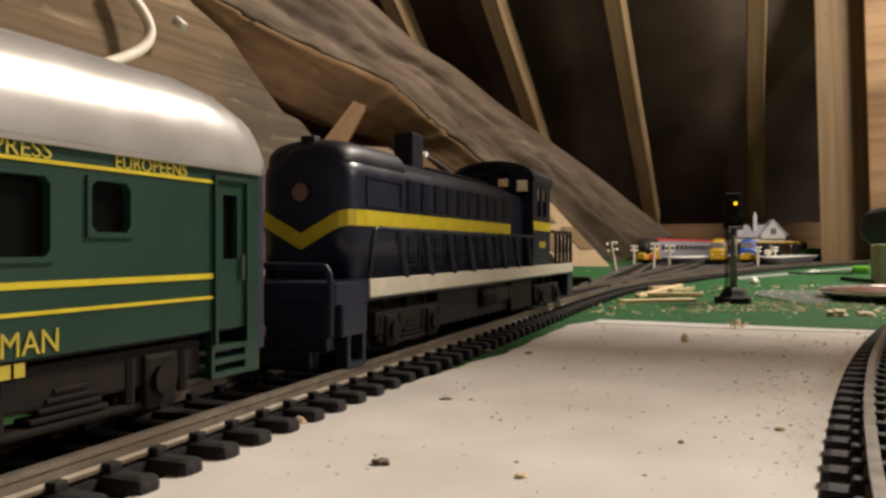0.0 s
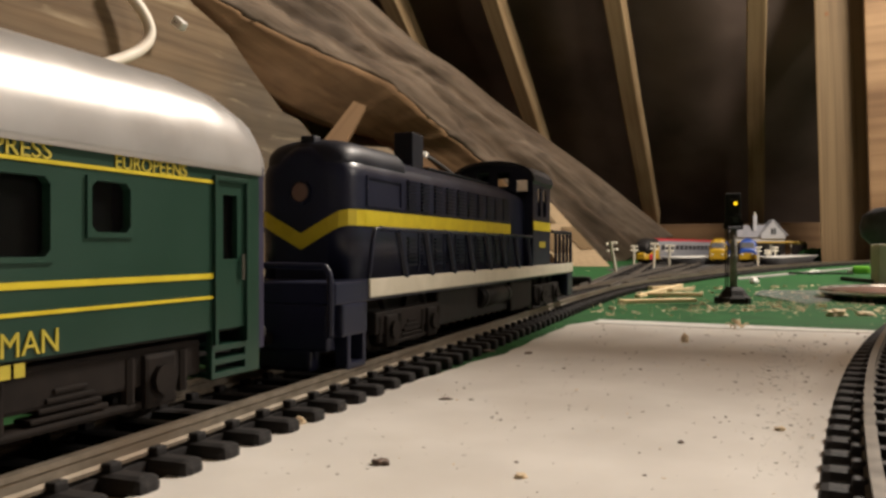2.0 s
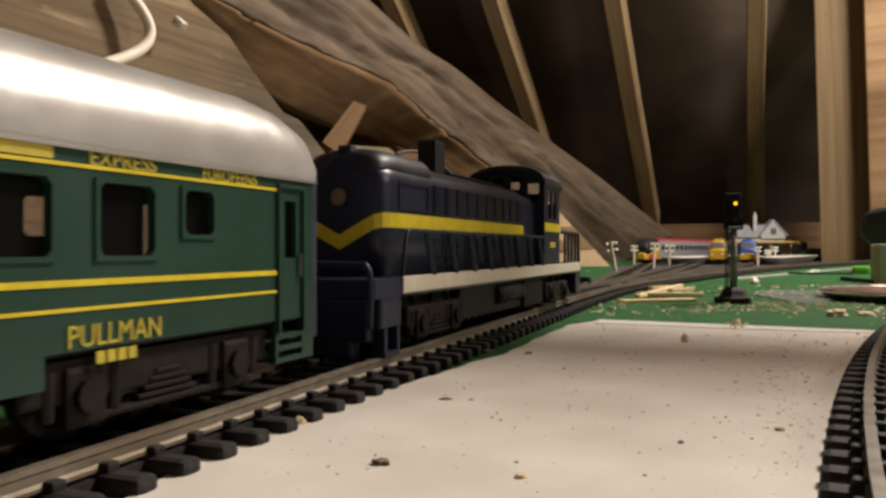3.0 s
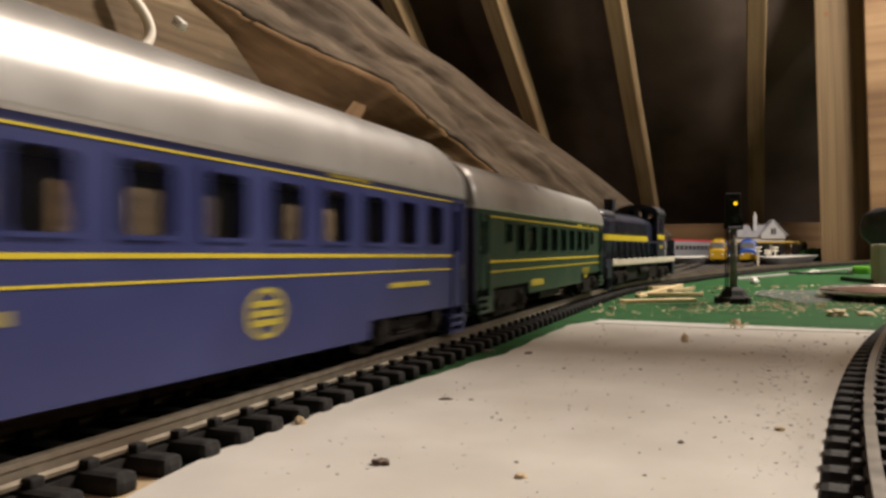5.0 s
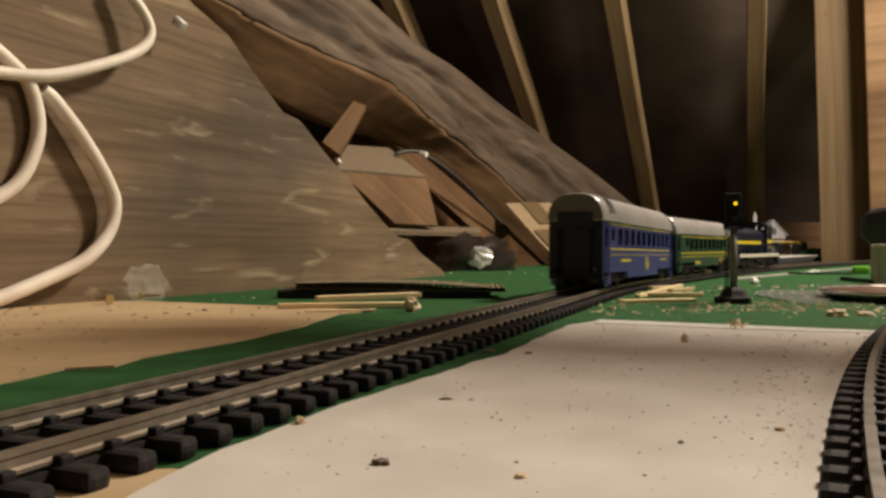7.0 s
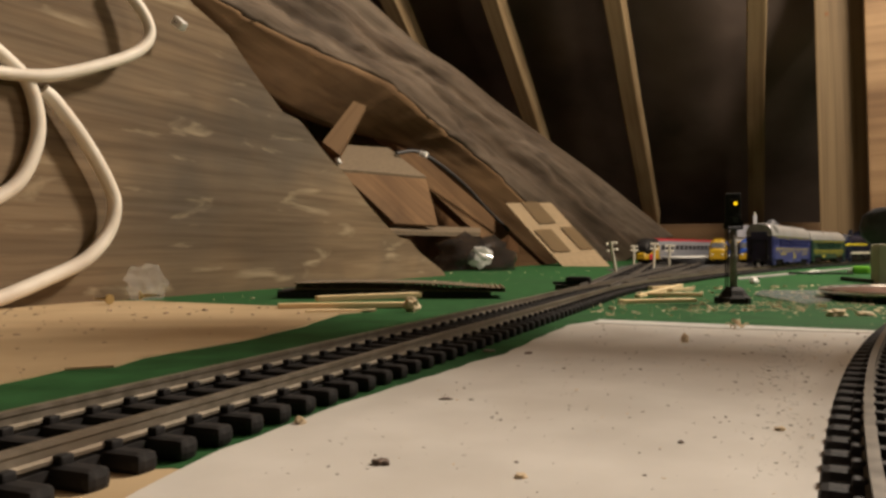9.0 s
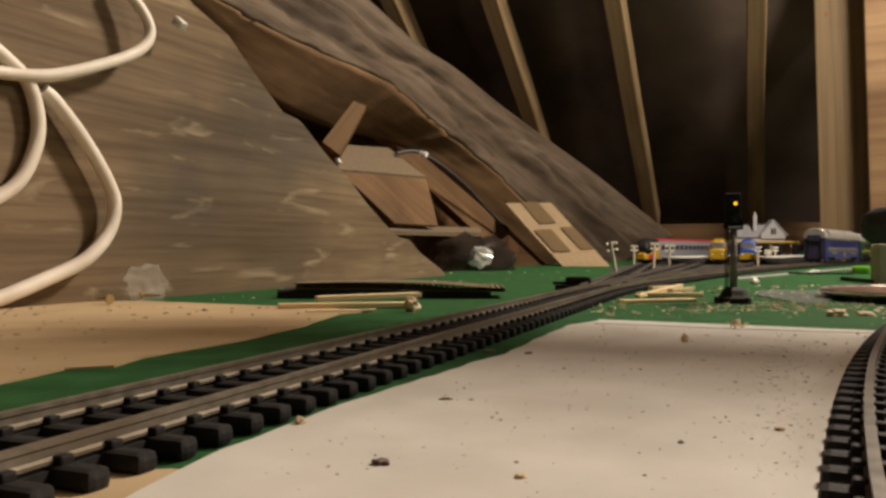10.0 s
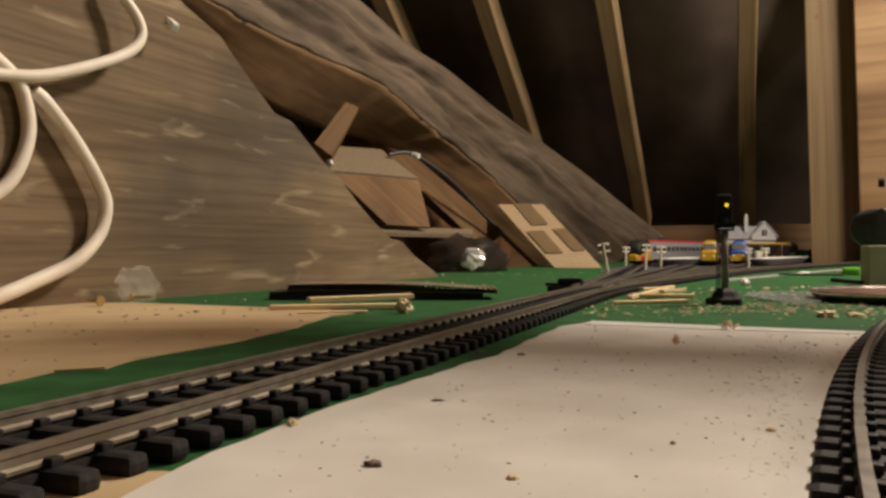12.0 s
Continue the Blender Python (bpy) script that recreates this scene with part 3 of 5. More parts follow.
cable([(-0.1809, 0.3578, 0.0981), (-0.1771, 0.3625, 0.0932), (-0.1699, 0.3753, 0.0774), (-0.1641, 0.3867, 0.0595), (-0.1619, 0.3901, 0.0474), (-0.1637, 0.3860, 0.0334), (-0.1692, 0.3737, 0.0210), (-0.1793, 0.3564, 0.0125), (-0.1894, 0.3381, 0.0052), (-0.1961, 0.3253, 0.0021)],
      .0034, CABLEW, "thick white cable looped against the board")
cable([(-0.0693, 1.1550, 0.1652), (-0.0410, 1.1700, 0.1703), (-0.0119, 1.1850, 0.1577), (0.0318, 1.2350, 0.1279), (0.0721, 1.2950, 0.0912), (0.1119, 1.3500, 0.0582)], .0028, CABLEG, "dark grey cable clipped along a rail")


def clip(at, size, turn):
    c = thing("cable_clip", "small white plastic cable clip on the wood", "cable clip", Matrix.Translation(at) @ pose(0, 0, 0, 0, turn, -20), "cable clips")
    part("saddle", box(-size, size, -size * .7, size * .7, -size * .7, size * .7, size * .3), PLASTICW, c)
    part("nail", rod((0, -size * 1.1, 0), (0, size * .8, 0), size * .25, n=8), STEEL, c)


clip((-0.1415, 0.4250, 0.1473), .0036, 40)
clip((-0.0283, 1.1650, 0.1655), .0058, 15)
clip((-0.1291, 0.9720, 0.1342), .004, 60)

# the tear of clear plastic and screws at the foot of the board
random.seed(11)


def crumple(size, seed, flat=.5):
    bm = bmesh.new()
    bmesh.ops.create_icosphere(bm, subdivisions=3, radius=1)
    for v in bm.verts:
        k = 1 + .5 * noise.noise(v.co * 1.9 + Vector((seed, 0, 0))) + .3 * abs(noise.noise(v.co * 4.5 + Vector((0, seed, 0)))) + .22 * abs(noise.noise(v.co * 9 + Vector((seed, seed, 0))))
        v.co = Vector((v.co.x * size[0], v.co.y * size[1], v.co.z * size[2])) * k
    return bm


tagged(part("plastic_scrap", crumple((.013, .0030, .009), 3), WRAP, at=Matrix.Translation((-0.1510, 0.4020, 0.0084)) @ pose(0, 0, 0, 0, 20, 65)),
       "crumpled clear plastic scrap against the board", "plastic scrap")
tagged(part("plastic_bag", crumple((.045, .03, .026), 9), glass("crumpled_dark_plastic", (.03, .025, .022), .07, .7), at=Matrix.Translation((0.0398, 0.9600, 0.0140)) @ pose(0, 0, 0, 0, 0, 10), smooth=True),
       "crumpled shiny dark plastic bag in the gap", "plastic bag")
# added pale piece that stands for the bag's bright highlight
tagged(part("bag_highlight", crumple((.012, .0025, .011), 14), BAGGLINT, at=Matrix.Translation((0.0436, 0.9250, 0.0164)) @ pose(0, 0, 0, 0, 15, 0)), "added pale crumpled piece for the highlight on the dark bag", "foil scrap")


def screw(at, turn):
    s = thing("screw", "small brass screw lying on the board", "screw", Matrix.Translation(at) @ pose(0, 0, 0, 0, 90, turn), "loose screws")
    part("shank", rod((0, 0, 0), (0, 0, .009), .0009, n=8, r2=.0002), BRASS, s)
    part("head", turned([(.0009, 0), (.0024, -.0012), (.0024, -.0018), (0, -.0018)], n=12), BRASS, s)


screw((*(-0.1494, 0.3939), .003), 20)
screw((*(-0.1555, 0.3666), .003), 150)

# ---- cardboard leaning on the timber ----
cb = thing("cardboard_sheet", "bent brown cardboard with strips of parcel tape", "cardboard")
part("panel", slab([(0.1805, 1.1700, -0.0038), (0.2448, 1.1500, -0.0018), (0.1910, 1.4000, 0.1083), (0.1062, 1.3400, 0.1030)], .003, 6, .002), CARD, cb)
flap = [Vector(q) for q in ((0.1805, 1.1700, -0.0038), (0.2448, 1.1500, -0.0018), (0.1910, 1.4000, 0.1083), (0.1062, 1.3400, 0.1030))]
out_of = (flap[1] - flap[0]).cross(flap[3] - flap[0]).normalized()
out_of = out_of if out_of.y < 0 else -out_of


def on_flap(u, v):
    return flap[0].lerp(flap[1], u).lerp(flap[3].lerp(flap[2], u), v) + out_of * .0022


for u0, u1, v0, v1 in ((.33, .70, .64, .995), (.09, .46, .22, .55), (.70, .985, .24, .57)):
    part("tape", slab([on_flap(u0, v0), on_flap(u1, v0), on_flap(u1, v1), on_flap(u0, v1)], .0005, 4, .0006), TAPE, cb, "shiny brown parcel tape")

# ---- loose bits left of the track ----


def fluted_card(at, length, width, height):
    """A torn piece of corrugated cardboard: two liners with the flutes between them."""
    c = thing("corrugated_card", "torn brown corrugated cardboard lying on a black strip", "cardboard", at)
    n = 110
    for name, z in (("bottom_liner", 0.0), ("top_liner", height)):
        rows = []
        for i in range(n + 1):
            x = length * i / n
            wear = noise.noise(Vector((x * 160, z * 900, 2))) * .0007 + noise.noise(Vector((x * 40, z * 700, 5))) * .0014
            sag = .0010 * math.sin(x * 34) * (1 if z else .3) - .0012 * max(0, x / length - .7) * 3 * (1 if z else 0)
            rows.append([(x, wear, z + sag), (x, width, z + sag), (x, width, z + sag + .0004), (x, wear, z + sag + .0004)])
        part(name, loft(rows), CARDDARK, c)
    rows = []
    for i in range(n * 3 + 1):
        x = length * i / (n * 3)
        w = height * .5 * (1 - math.cos(x / .0030 * FULL)) * (1 - .5 * max(0, x / length - .7))
        rows.append([(x, .0012, w), (x, width, w), (x, width, w + .0003), (x, .0012, w + .0003)])
    part("fluting", loft(rows), CARD, c, "wavy inner paper")


bs = thing("black_strip", "flat black plastic strip lying on the board", "plastic strip", pose(-.0874, .416, 0, 0, 0, -1))
part("slab", box(0, .1125, 0, .030, 0, .0038, .0005), SLEEPER, bs)
part("raised_end", box(.0, .0215, .001, .029, .0037, .0044, .0003), SLEEPER, bs)
part("lip", box(.0215, .1120, -.0006, .0004, .0022, .0040, .0002), SLEEPER, bs)
fluted_card(pose(-.0783, .415, .0048, 0, .6, -1.5), .111, .034, .0030)


def strip(name, a, b, w, t, label, z=0.0, tilt=0.0):
    a, b = Vector((*a, z)), Vector((*b, z))
    L = (b - a).length
    m = Matrix.Translation((a + b) / 2) @ Matrix.Rotation(math.atan2((b - a).y, (b - a).x), 4, "Z") @ pose(0, 0, 0, 0, tilt, 0)
    return tagged(part(name, box(-L / 2, L / 2, -w / 2, w / 2, 0, t, .0003), STICK, at=m), label, "wood strip", "cut wood strips")


strip("wood_strip", (-0.0712, 0.3414), (-0.0155, 0.3503), .0055, .0022, "pale cut stripwood lying on the board", .0004)
strip("wood_strip", (-0.0572, 0.3578), (-0.0114, 0.3792), .006, .0025, "pale cut stripwood lying across another", .0026, -.6)
strip("wood_strip", (-0.0558, 0.3203), (-0.0279, 0.3285), .003, .0008, "thin sliver of pale wood", .0005)
tagged(part("wood_chip", crumple((.0028, .0022, .0032), 5), CHIP, at=Matrix.Translation((*(-0.0131, 0.3283), .0025))), "splintered end of pale wood", "wood chip")
strip("wood_strip", (0.0843, 0.3759), (0.1229, 0.3875), .005, .0018, "pale cut stripwood in a heap by the signal")
strip("wood_strip", (0.0964, 0.3924), (0.1326, 0.4409), .003, .0018, "pale cut stripwood leaning on the heap", .0030, -3)
strip("wood_strip", (0.1020, 0.4012), (0.1299, 0.3961), .004, .0018, "pale cut stripwood in a heap by the signal", .0020)
strip("wood_strip", (0.1099, 0.4203), (0.1294, 0.4355), .003, .0018, "pale cut stripwood on top of the heap", .0042)
strip("wood_strip", (0.1175, 0.4103), (0.1338, 0.4249), .003, .0018, "pale cut stripwood on top of the heap", .0036)

# the black point motor beside the line
pm = thing("point_motor", "black plastic point motor beside the track", "point motor", pose(*(0.0839, 0.5022), 0, 0, 0, -18))
part("base", box(-.012, .012, -.006, .006, 0, .0035, .0006), SLEEPER, pm)
part("housing", box(-.006, .010, -.0045, .0045, .0035, .0085, .0022), BLACK, pm)
part("lever", box(-.014, -.006, -.0015, .0015, .0034, .0052, .0004), BLACK, pm)

# ---- the colour light signal ----


def signal():
    x, y = (0.1388, 0.3780)
    s = thing("signal", "black two-aspect colour light signal showing amber", "signal", pose(x, y, 0, 0, 0, -14))
    base = turned([(.0078, 0), (.0078, .0026), (.0066, .0040), (.0052, .0062), (.0034, .0078), (.0, .0078)], n=7)
    part("base", base, SLEEPER, s)
    for k in range(5):
        a = FULL * k / 5 + .2
        part("foot", box(-.0014, .0014, 0, .0088, 0, .0030, .0005), SLEEPER, s, at=pose(0, 0, 0, 0, 0, math.degrees(a)))
    part("post", rod((0, 0, .004), (0, 0, .036), .0017, n=14), SIGPOST, s, "grey tubular post", smooth=True)
    bm = bmesh.new()
    for sx in (-.0036, -.0025):
        rod((sx, .0, .002), (sx, .0, .042), .00032, bm, 6)
    for i in range(13):
        rod((-.0036, 0, .005 + i * .0028), (-.0025, 0, .005 + i * .0028), .00016, bm, 5)
    part("ladder", bm, BLACK, s)
    part("platform", box(-.0044, .0042, -.0022, .0022, .0352, .0362, .0003), BLACK, s)
    for sx in (-.004, .0038):
        part("bracket", box(sx - .0006, sx + .0006, -.001, .001, .0362, .0392, .0002), BLACK, s)
    part("head", box(-.0038, .0034, -.0012, .0016, .0365, .0525, .0010), BLACK, s)
    part("hood", box(-.0016, .0028, -.0034, -.0010, .0490, .0497, .0002), BLACK, s)
    part("hood", box(-.0016, .0028, -.0034, -.0010, .0412, .0419, .0002), BLACK, s)
    part("amber_lamp", turned([(.0, 0), (.0007, .0002), (.0009, .0006), (.0008, .0012)], n=14), LAMPGLASS, s, "glowing amber lens", at=pose(.0008, -.0010, .0475, 90, 0, 0), smooth=True)
    part("dark_lamp", turned([(.0, 0), (.0012, .0002), (.0014, .0006), (.0013, .0012)], n=14), DARKPL, s, "unlit round lens", at=pose(.0008, -.0010, .0400, 90, 0, 0), smooth=True)


signal()

# ---- the right-hand clutter ----
dish = thing("tin_lid", "shallow round lid with a red-brown inside and bright rim", "lid", pose(.2495, .396, 0))
part("rim", turned([(.048, .0006), (.053, .0016), (.0555, .0036), (.0560, .0052), (.0548, .0056), (.0530, .0040), (.048, .0006)], n=64, caps=False), CHROME, dish, "bright metal rim", smooth=True)
part("inside", turned([(.0, .0036), (.030, .0038), (.0532, .0046), (.0532, .0034), (.048, .0006), (.0, .0004)], n=64), RUST, dish, smooth=True)
tagged(part("clear_sheet", flat_sheet([(0.1709, 0.4343), (0.1898, 0.4736), (0.2329, 0.4789), (0.1879, 0.3835), (0.1653, 0.3611)], .0002, .0010), glass("clear_film", (.50, .50, .50), .15, .45)),
       "thin clear plastic sheet lying on green paint", "plastic sheet")
tagged(part("beige_block", box(0, .045, 0, .035, 0, .029, .0008), BEIGE, at=pose(*(0.3030, 0.5501), 0, 0, 0, -20)), "beige foam block standing on the board", "block")


def dark_case():
    secs = []
    for t in [i / 10 for i in range(11)]:
        k = math.sqrt(max(.02, 1 - (2 * t - 1) ** 4))
        secs.append([(x * k, -.010 + .020 * t, .040 + (z - .040) * (.82 + .18 * k)) for x, z in
                     [(-.010, -.018), (-.011, .0), (-.013, .010), (-.021, .018), (-.0225, .026), (-.020, .035), (-.012, .0405), (0, .042), (.012, .0405), (.020, .035), (.0225, .026), (.021, .018), (.013, .010), (.011, 0), (.010, -.018)]])
    return loft(secs)


dc = thing("computer_mouse", "dark grey rounded plastic mouse propped upright", "mouse", Matrix.Translation((.362, .64, .018)) @ pose(0, 0, 0, 0, 0, -25))
part("shell", dark_case(), DARKPL, dc, smooth=True)
part("wheel", rod((-.002, -.0115, .062), (.002, -.0115, .062), .004, n=14), BLACK, dc)
lm = thing("green_clip", "bright green plastic clip with pale tip", "clip", pose(*(0.4230, 0.8000), 0, 0, 0, -30))
part("body", box(-.008, .008, -.004, .004, 0, .008, .0025), LIME, lm)
part("tip", box(-.0125, -.008, -.0015, .0015, .001, .004, .0005), PLASTICW, lm)
tagged(part("dark_rod", rod((*(0.3211, 0.6368), .002), (*(0.3095, 0.5583), .002), .0016, n=8), BLACK), "thin dark rod lying on the board", "rod")
tagged(part("dark_rod", rod((*(0.3373, 0.7728), .002), (*(0.3913, 0.7546), .002), .0010, n=8), BLACK), "thin dark rod lying on the board", "rod")


# ---- tracks ----
def ring_line(s):
    phi = 2.7520 - s / 1.3500
    return 1.2563 + 1.3500 * math.cos(phi), -0.5328 + 1.3500 * math.sin(phi), math.atan2(math.sin(phi), -math.cos(phi))


# ---- the station, far down the board ----
yard = [(0.2004, 0.9640), (0.1593, 0.6095), (0.2740, 0.7433), (0.6807, 1.3309), (0.8604, 1.5524), (0.9597, 1.8765), (0.5151, 1.9180)]
tagged(part("yard_ballast", flat_sheet(wavy(yard, .03, .004, 6.0), 0, .0005), TARMAC), "grey ballast under the station tracks", "ballast")
edge = [(0.2448, 0.6566), (0.3436, 0.7809), (0.5417, 1.0304), (0.5639, 1.0726), (0.3589, 0.8157), (0.2563, 0.6874)]
tagged(part("white_strip", flat_sheet(wavy(edge, .03, .0006, 8.0), 0, .0010), LINEW), "white painted line edging the station yard", "edge line")


def platform(at, turn, width, length, height, label):
    """A station platform with a rounded ramp end."""
    pf = thing("station_platform", label, "platform", Matrix.Translation(at) @ pose(0, 0, 0, 0, 0, turn), "station platforms")
    out = [(width / 2 * math.cos(math.pi + math.pi * k / 12), width * .9 * math.sin(math.pi + math.pi * k / 12)) for k in range(13)]
    out += [(width / 2, length), (-width / 2, length)]
    bm = loft([[(x * .55, y * .35 if y < 0 else y, 0) for x, y in out], [(x, y, height) for x, y in out]])
    part("deck", bm, MODELW, pf)
    part("coping", plate([(x * 1.03, y * 1.03) for x, y in out], height, height + .0012), PLASTICW, pf)


platform((*(0.3620, 1.2000), 0), -33, .054, .40, .0125, "pale grey station platform with a rounded end")
platform((*(0.5170, 1.2400), 0), -33, .046, .30, .0120, "pale grey station platform with a rounded end")


def lamp_post(at, height, tilt=0.0):
    lp = thing("lamp_post", "white model lamp post with paired arms", "lamp post", Matrix.Translation((*at, 0)) @ pose(0, 0, 0, 0, tilt, 0), "station lamp posts")
    part("pole", rod((0, 0, 0), (0, 0, height), .0016, n=8, r2=.0013), CREAM, lp)
    for z in (.95, .76):
        part("arm", rod((-.0045, 0, height * z), (.0045, 0, height * z), .0010, n=6), CREAM, lp)
        for sx in (-.0042, .0042):
            part("lamp", turned([(.0, .0015), (.0010, .0008), (.0017, -.0010), (.0, -.0010)], n=8), CREAM, lp, at=pose(sx, 0, height * z))


lamp_post((0.1606, 0.7323), .033, -9)
lamp_post((0.2848, 1.1796), .031, 1)
lamp_post((0.2781, 1.0436), .034, 2)
lamp_post((0.2745, 0.9606), .031, 1)
lamp_post((0.4806, 1.2079), .029, 1)
lamp_post((0.5117, 1.2482), .024, 2)
lamp_post((0.5424, 1.2914), .029, 0)


def model_train(name, at, turn, length, side, nose, roof, label, skirt=None, round_nose=False):
    """A standing model train with a shaped nose; its nose points to -y."""
    t = thing(name, label, "model train", Matrix.Translation((*at, 0)) @ pose(0, 0, 0, 0, 0, turn) @ Matrix.Scale(.80, 4), "standing model trains")
    w, top = .0165, .051

    def sec(k, y, z1, z0=.012):
        return [(-w * k, y, z0), (w * k, y, z0), (w * k, y, z0 + (z1 - z0) * .62), (w * k * .82, y, z0 + (z1 - z0) * .90), (w * k * .4, y, z1), (-w * k * .4, y, z1),
                (-w * k * .82, y, z0 + (z1 - z0) * .90), (-w * k, y, z0 + (z1 - z0) * .62)]
    part("body", loft([sec(1, .050, top), sec(1, length, top)]), side, t)
    if round_nose:
        part("nose", loft([sec(.45, -.010, .022), sec(.75, -.005, .026), sec(.92, .006, .032), sec(1, .022, .042), sec(1, .050, top)]), nose, t, smooth=False)
        part("windscreen", loft([sec(.66, -.0065, .036, .021), sec(.86, .0005, .0455, .023), sec(.985, .018, .0518, .028), sec(1.01, .044, .0526, .036)]), BLACK, t, "black wraparound windscreen", smooth=True)
    else:
        part("nose", loft([sec(.86, 0, .029), sec(.95, .004, .031), sec(.97, .016, .048), sec(1, .050, top)]), nose, t)
        part("windscreen", loft([[(-.0125, .0050, .0335), (.0125, .0050, .0335), (.0115, .0130, .0440), (-.0115, .0130, .0440)],
                                 [(-.0125, .0085, .0325), (.0125, .0085, .0325), (.0115, .0165, .0430), (-.0115, .0165, .0430)]]), DARKPL, t, "dark sloping windscreen")
    if skirt:
        part("nose_panel", loft([sec(.90, -.0006, .024, .0115), sec(.99, .0036, .025, .0115), sec(1.01, .012, .026, .0115)]), skirt, t, "coloured nose panel")
    part("roof", loft([[(-.0138, y, .0465), (.0138, y, .0465), (.006, y, .0525), (-.006, y, .0525)] for y in (.052, length - .002)]), roof, t)
    n = int((length - .07) / .030)
    for i in range(n):
        y = .062 + i * .030
        for sx in (-1, 1):
            part("window", box(sx * .0160, sx * .0168, y, y + .020, .030, .039, 0), BLACK, t)
    part("chassis", box(-.012, .012, .006, length - .01, .0054, .0125, .001), BLACK, t)
    for sx in (-.009, .009):
        part("headlight", turned([(.0, 0), (.0018, 0), (.0018, .001), (.0, .001)], n=8), PLASTICW, t, at=pose(sx, -.0006 if not round_nose else .0, .021, 90, 0, 0))
    return t


model_train("express_train", (0.3076, 1.2200), -34, .50, MSILVER, MYEL, MRED, "grey model express with red roof line and yellow nose", skirt=MRED, round_nose=True)
model_train("diesel_train", (0.4235, 1.2200), -21, .34, MBLUE, MYEL, MYEL, "model diesel train with yellow nose at the platform")
model_train("diesel_train", (0.4697, 1.2200), -22, .30, MBLUE, MBLUE, MBLUE, "blue model diesel train with yellow nose", skirt=MYEL)

st = thing("station_building", "white model station building with gable and chimney", "station", Matrix.Translation((0.6515, 1.6200, -0.0089)) @ pose(0, 0, 0, 0, 0, -14))
part("wall", box(-.055, .045, 0, .06, 0, .060, .0006), MODELW, st)
part("roof", loft([[(-.06, -.004, .058), (.02, -.004, .058)][::1] + [(.02, .030, .082), (-.06, .030, .082)], [(-.06, .064, .058), (.02, .064, .058), (.02, .032, .084), (-.06, .032, .084)]]),
     MODELROOF, st, "pale tiled roof")
part("gable", loft([[(.0, -.004, .055), (.046, -.004, .055), (.046, -.004, .068), (.023, -.004, .094), (.0, -.004, .068)],
                    [(.0, .060, .055), (.046, .060, .055), (.046, .060, .068), (.023, .060, .094), (.0, .060, .068)]]), MODELW, st)
for sx in (-1, 1):
    part("verge", box(-.0012, .0012, -.006, .062, -.002, .036, 0), MODELROOF, st, at=pose(.023 + sx * .026, 0, .063, 0, -sx * 41, 0))
gw = part("gable_window", box(.018, .028, -.0052, -.0035, .064, .076, .0003), DARKPL, st)
part("glazing_bar", box(.0226, .0234, -.0058, -.005, .064, .076, 0), MODELW, gw)
part("chimney", box(-.0035, .0035, .010, .018, .07, .104, .0005), MODELW, st, at=pose(-.010, 0, 0))
part("chimney_pot", turned([(.002, 0), (.0016, .006), (.0, .006)], n=8), CREAM, st, at=pose(-.010, .014, .104))
part("canopy", box(-.11, .066, -.035, .0, .0455, .0490, .0006), MYEL, st, "yellow platform canopy", at=pose(0, 0, 0, 0, 0, 0))
for i in range(5):
    part("canopy_post", rod((-.10 + i * .038, -.03, .0), (-.10 + i * .038, -.03, .046), .0012, n=6), CREAM, st)
for i in range(4):
    part("window", box(-.048 + i * .024, -.036 + i * .024, -.001, .0005, .018, .036, .0002), DARKPL, st)
hut = thing("coal_wagon", "small dark model wagon at the line end", "wagon", Matrix.Translation((*(0.7029, 1.5645), 0)) @ pose(0, 0, 0, 0, 0, -30))
part("body", box(-.012, .012, 0, .05, .009, .034, .0015), BROWNBLACK, hut)
part("load", crumple((.010, .02, .006), 4), surf("ochre_load", (.16, .12, .02), (.26, .2, .05), 200, .8, 0, .4), hut, at=pose(0, .025, .034))
for y in (.012, .038):
    for sx in (-.009, .009):
        part("wheel", rod((sx - .001, y, .0095), (sx + .001, y, .0095), .0055, n=12), BLACK, hut)
tagged(part("shrub", crumple((.03, .02, .014), 7), GREEN, at=Matrix.Translation((*(0.7406, 1.5616), .010))), "dark green model shrub by the yard", "shrub")
tagged(part("white_bead", crumple((.0028, .002, .0022), 2), PLASTICW, at=Matrix.Translation((*(0.2351, 0.5973), .002))), "small bright white plastic scrap", "plastic scrap")
tagged(part("white_bead", crumple((.006, .002, .002), 6), PLASTICW, at=Matrix.Translation((*(0.3695, 0.7885), .002))), "small white paper scrap", "paper scrap")


# ---- the moving train ----
def wall_strips(y0, y1, z0, z1, holes, x0, x1, bm=None):
    """A wall along y with openings right through it, in one connected piece."""
    out = bm or bmesh.new()
    ys = sorted({y0, y1, *[c for h in holes for c in h[:2]]})
    zs = sorted({z0, z1, *[c for h in holes for c in h[2:]]})
    grid = {}

    def at(y, z):
        if (y, z) not in grid:
            grid[y, z] = out.verts.new((x0, y, z))
        return grid[y, z]
    faces = []
    for a, b in zip(ys, ys[1:]):
        for c, d in zip(zs, zs[1:]):
            my, mz = (a + b) / 2, (c + d) / 2
            if not any(h[0] < my < h[1] and h[2] < mz < h[3] for h in holes):
                faces.append(out.faces.new((at(a, c), at(b, c), at(b, d), at(a, d))))
    made = bmesh.ops.extrude_face_region(out, geom=faces)["geom"]
    for v in made:
        if isinstance(v, bmesh.types.BMVert):
            v.co.x = x1
    bmesh.ops.recalc_face_normals(out, faces=out.faces)
    return out


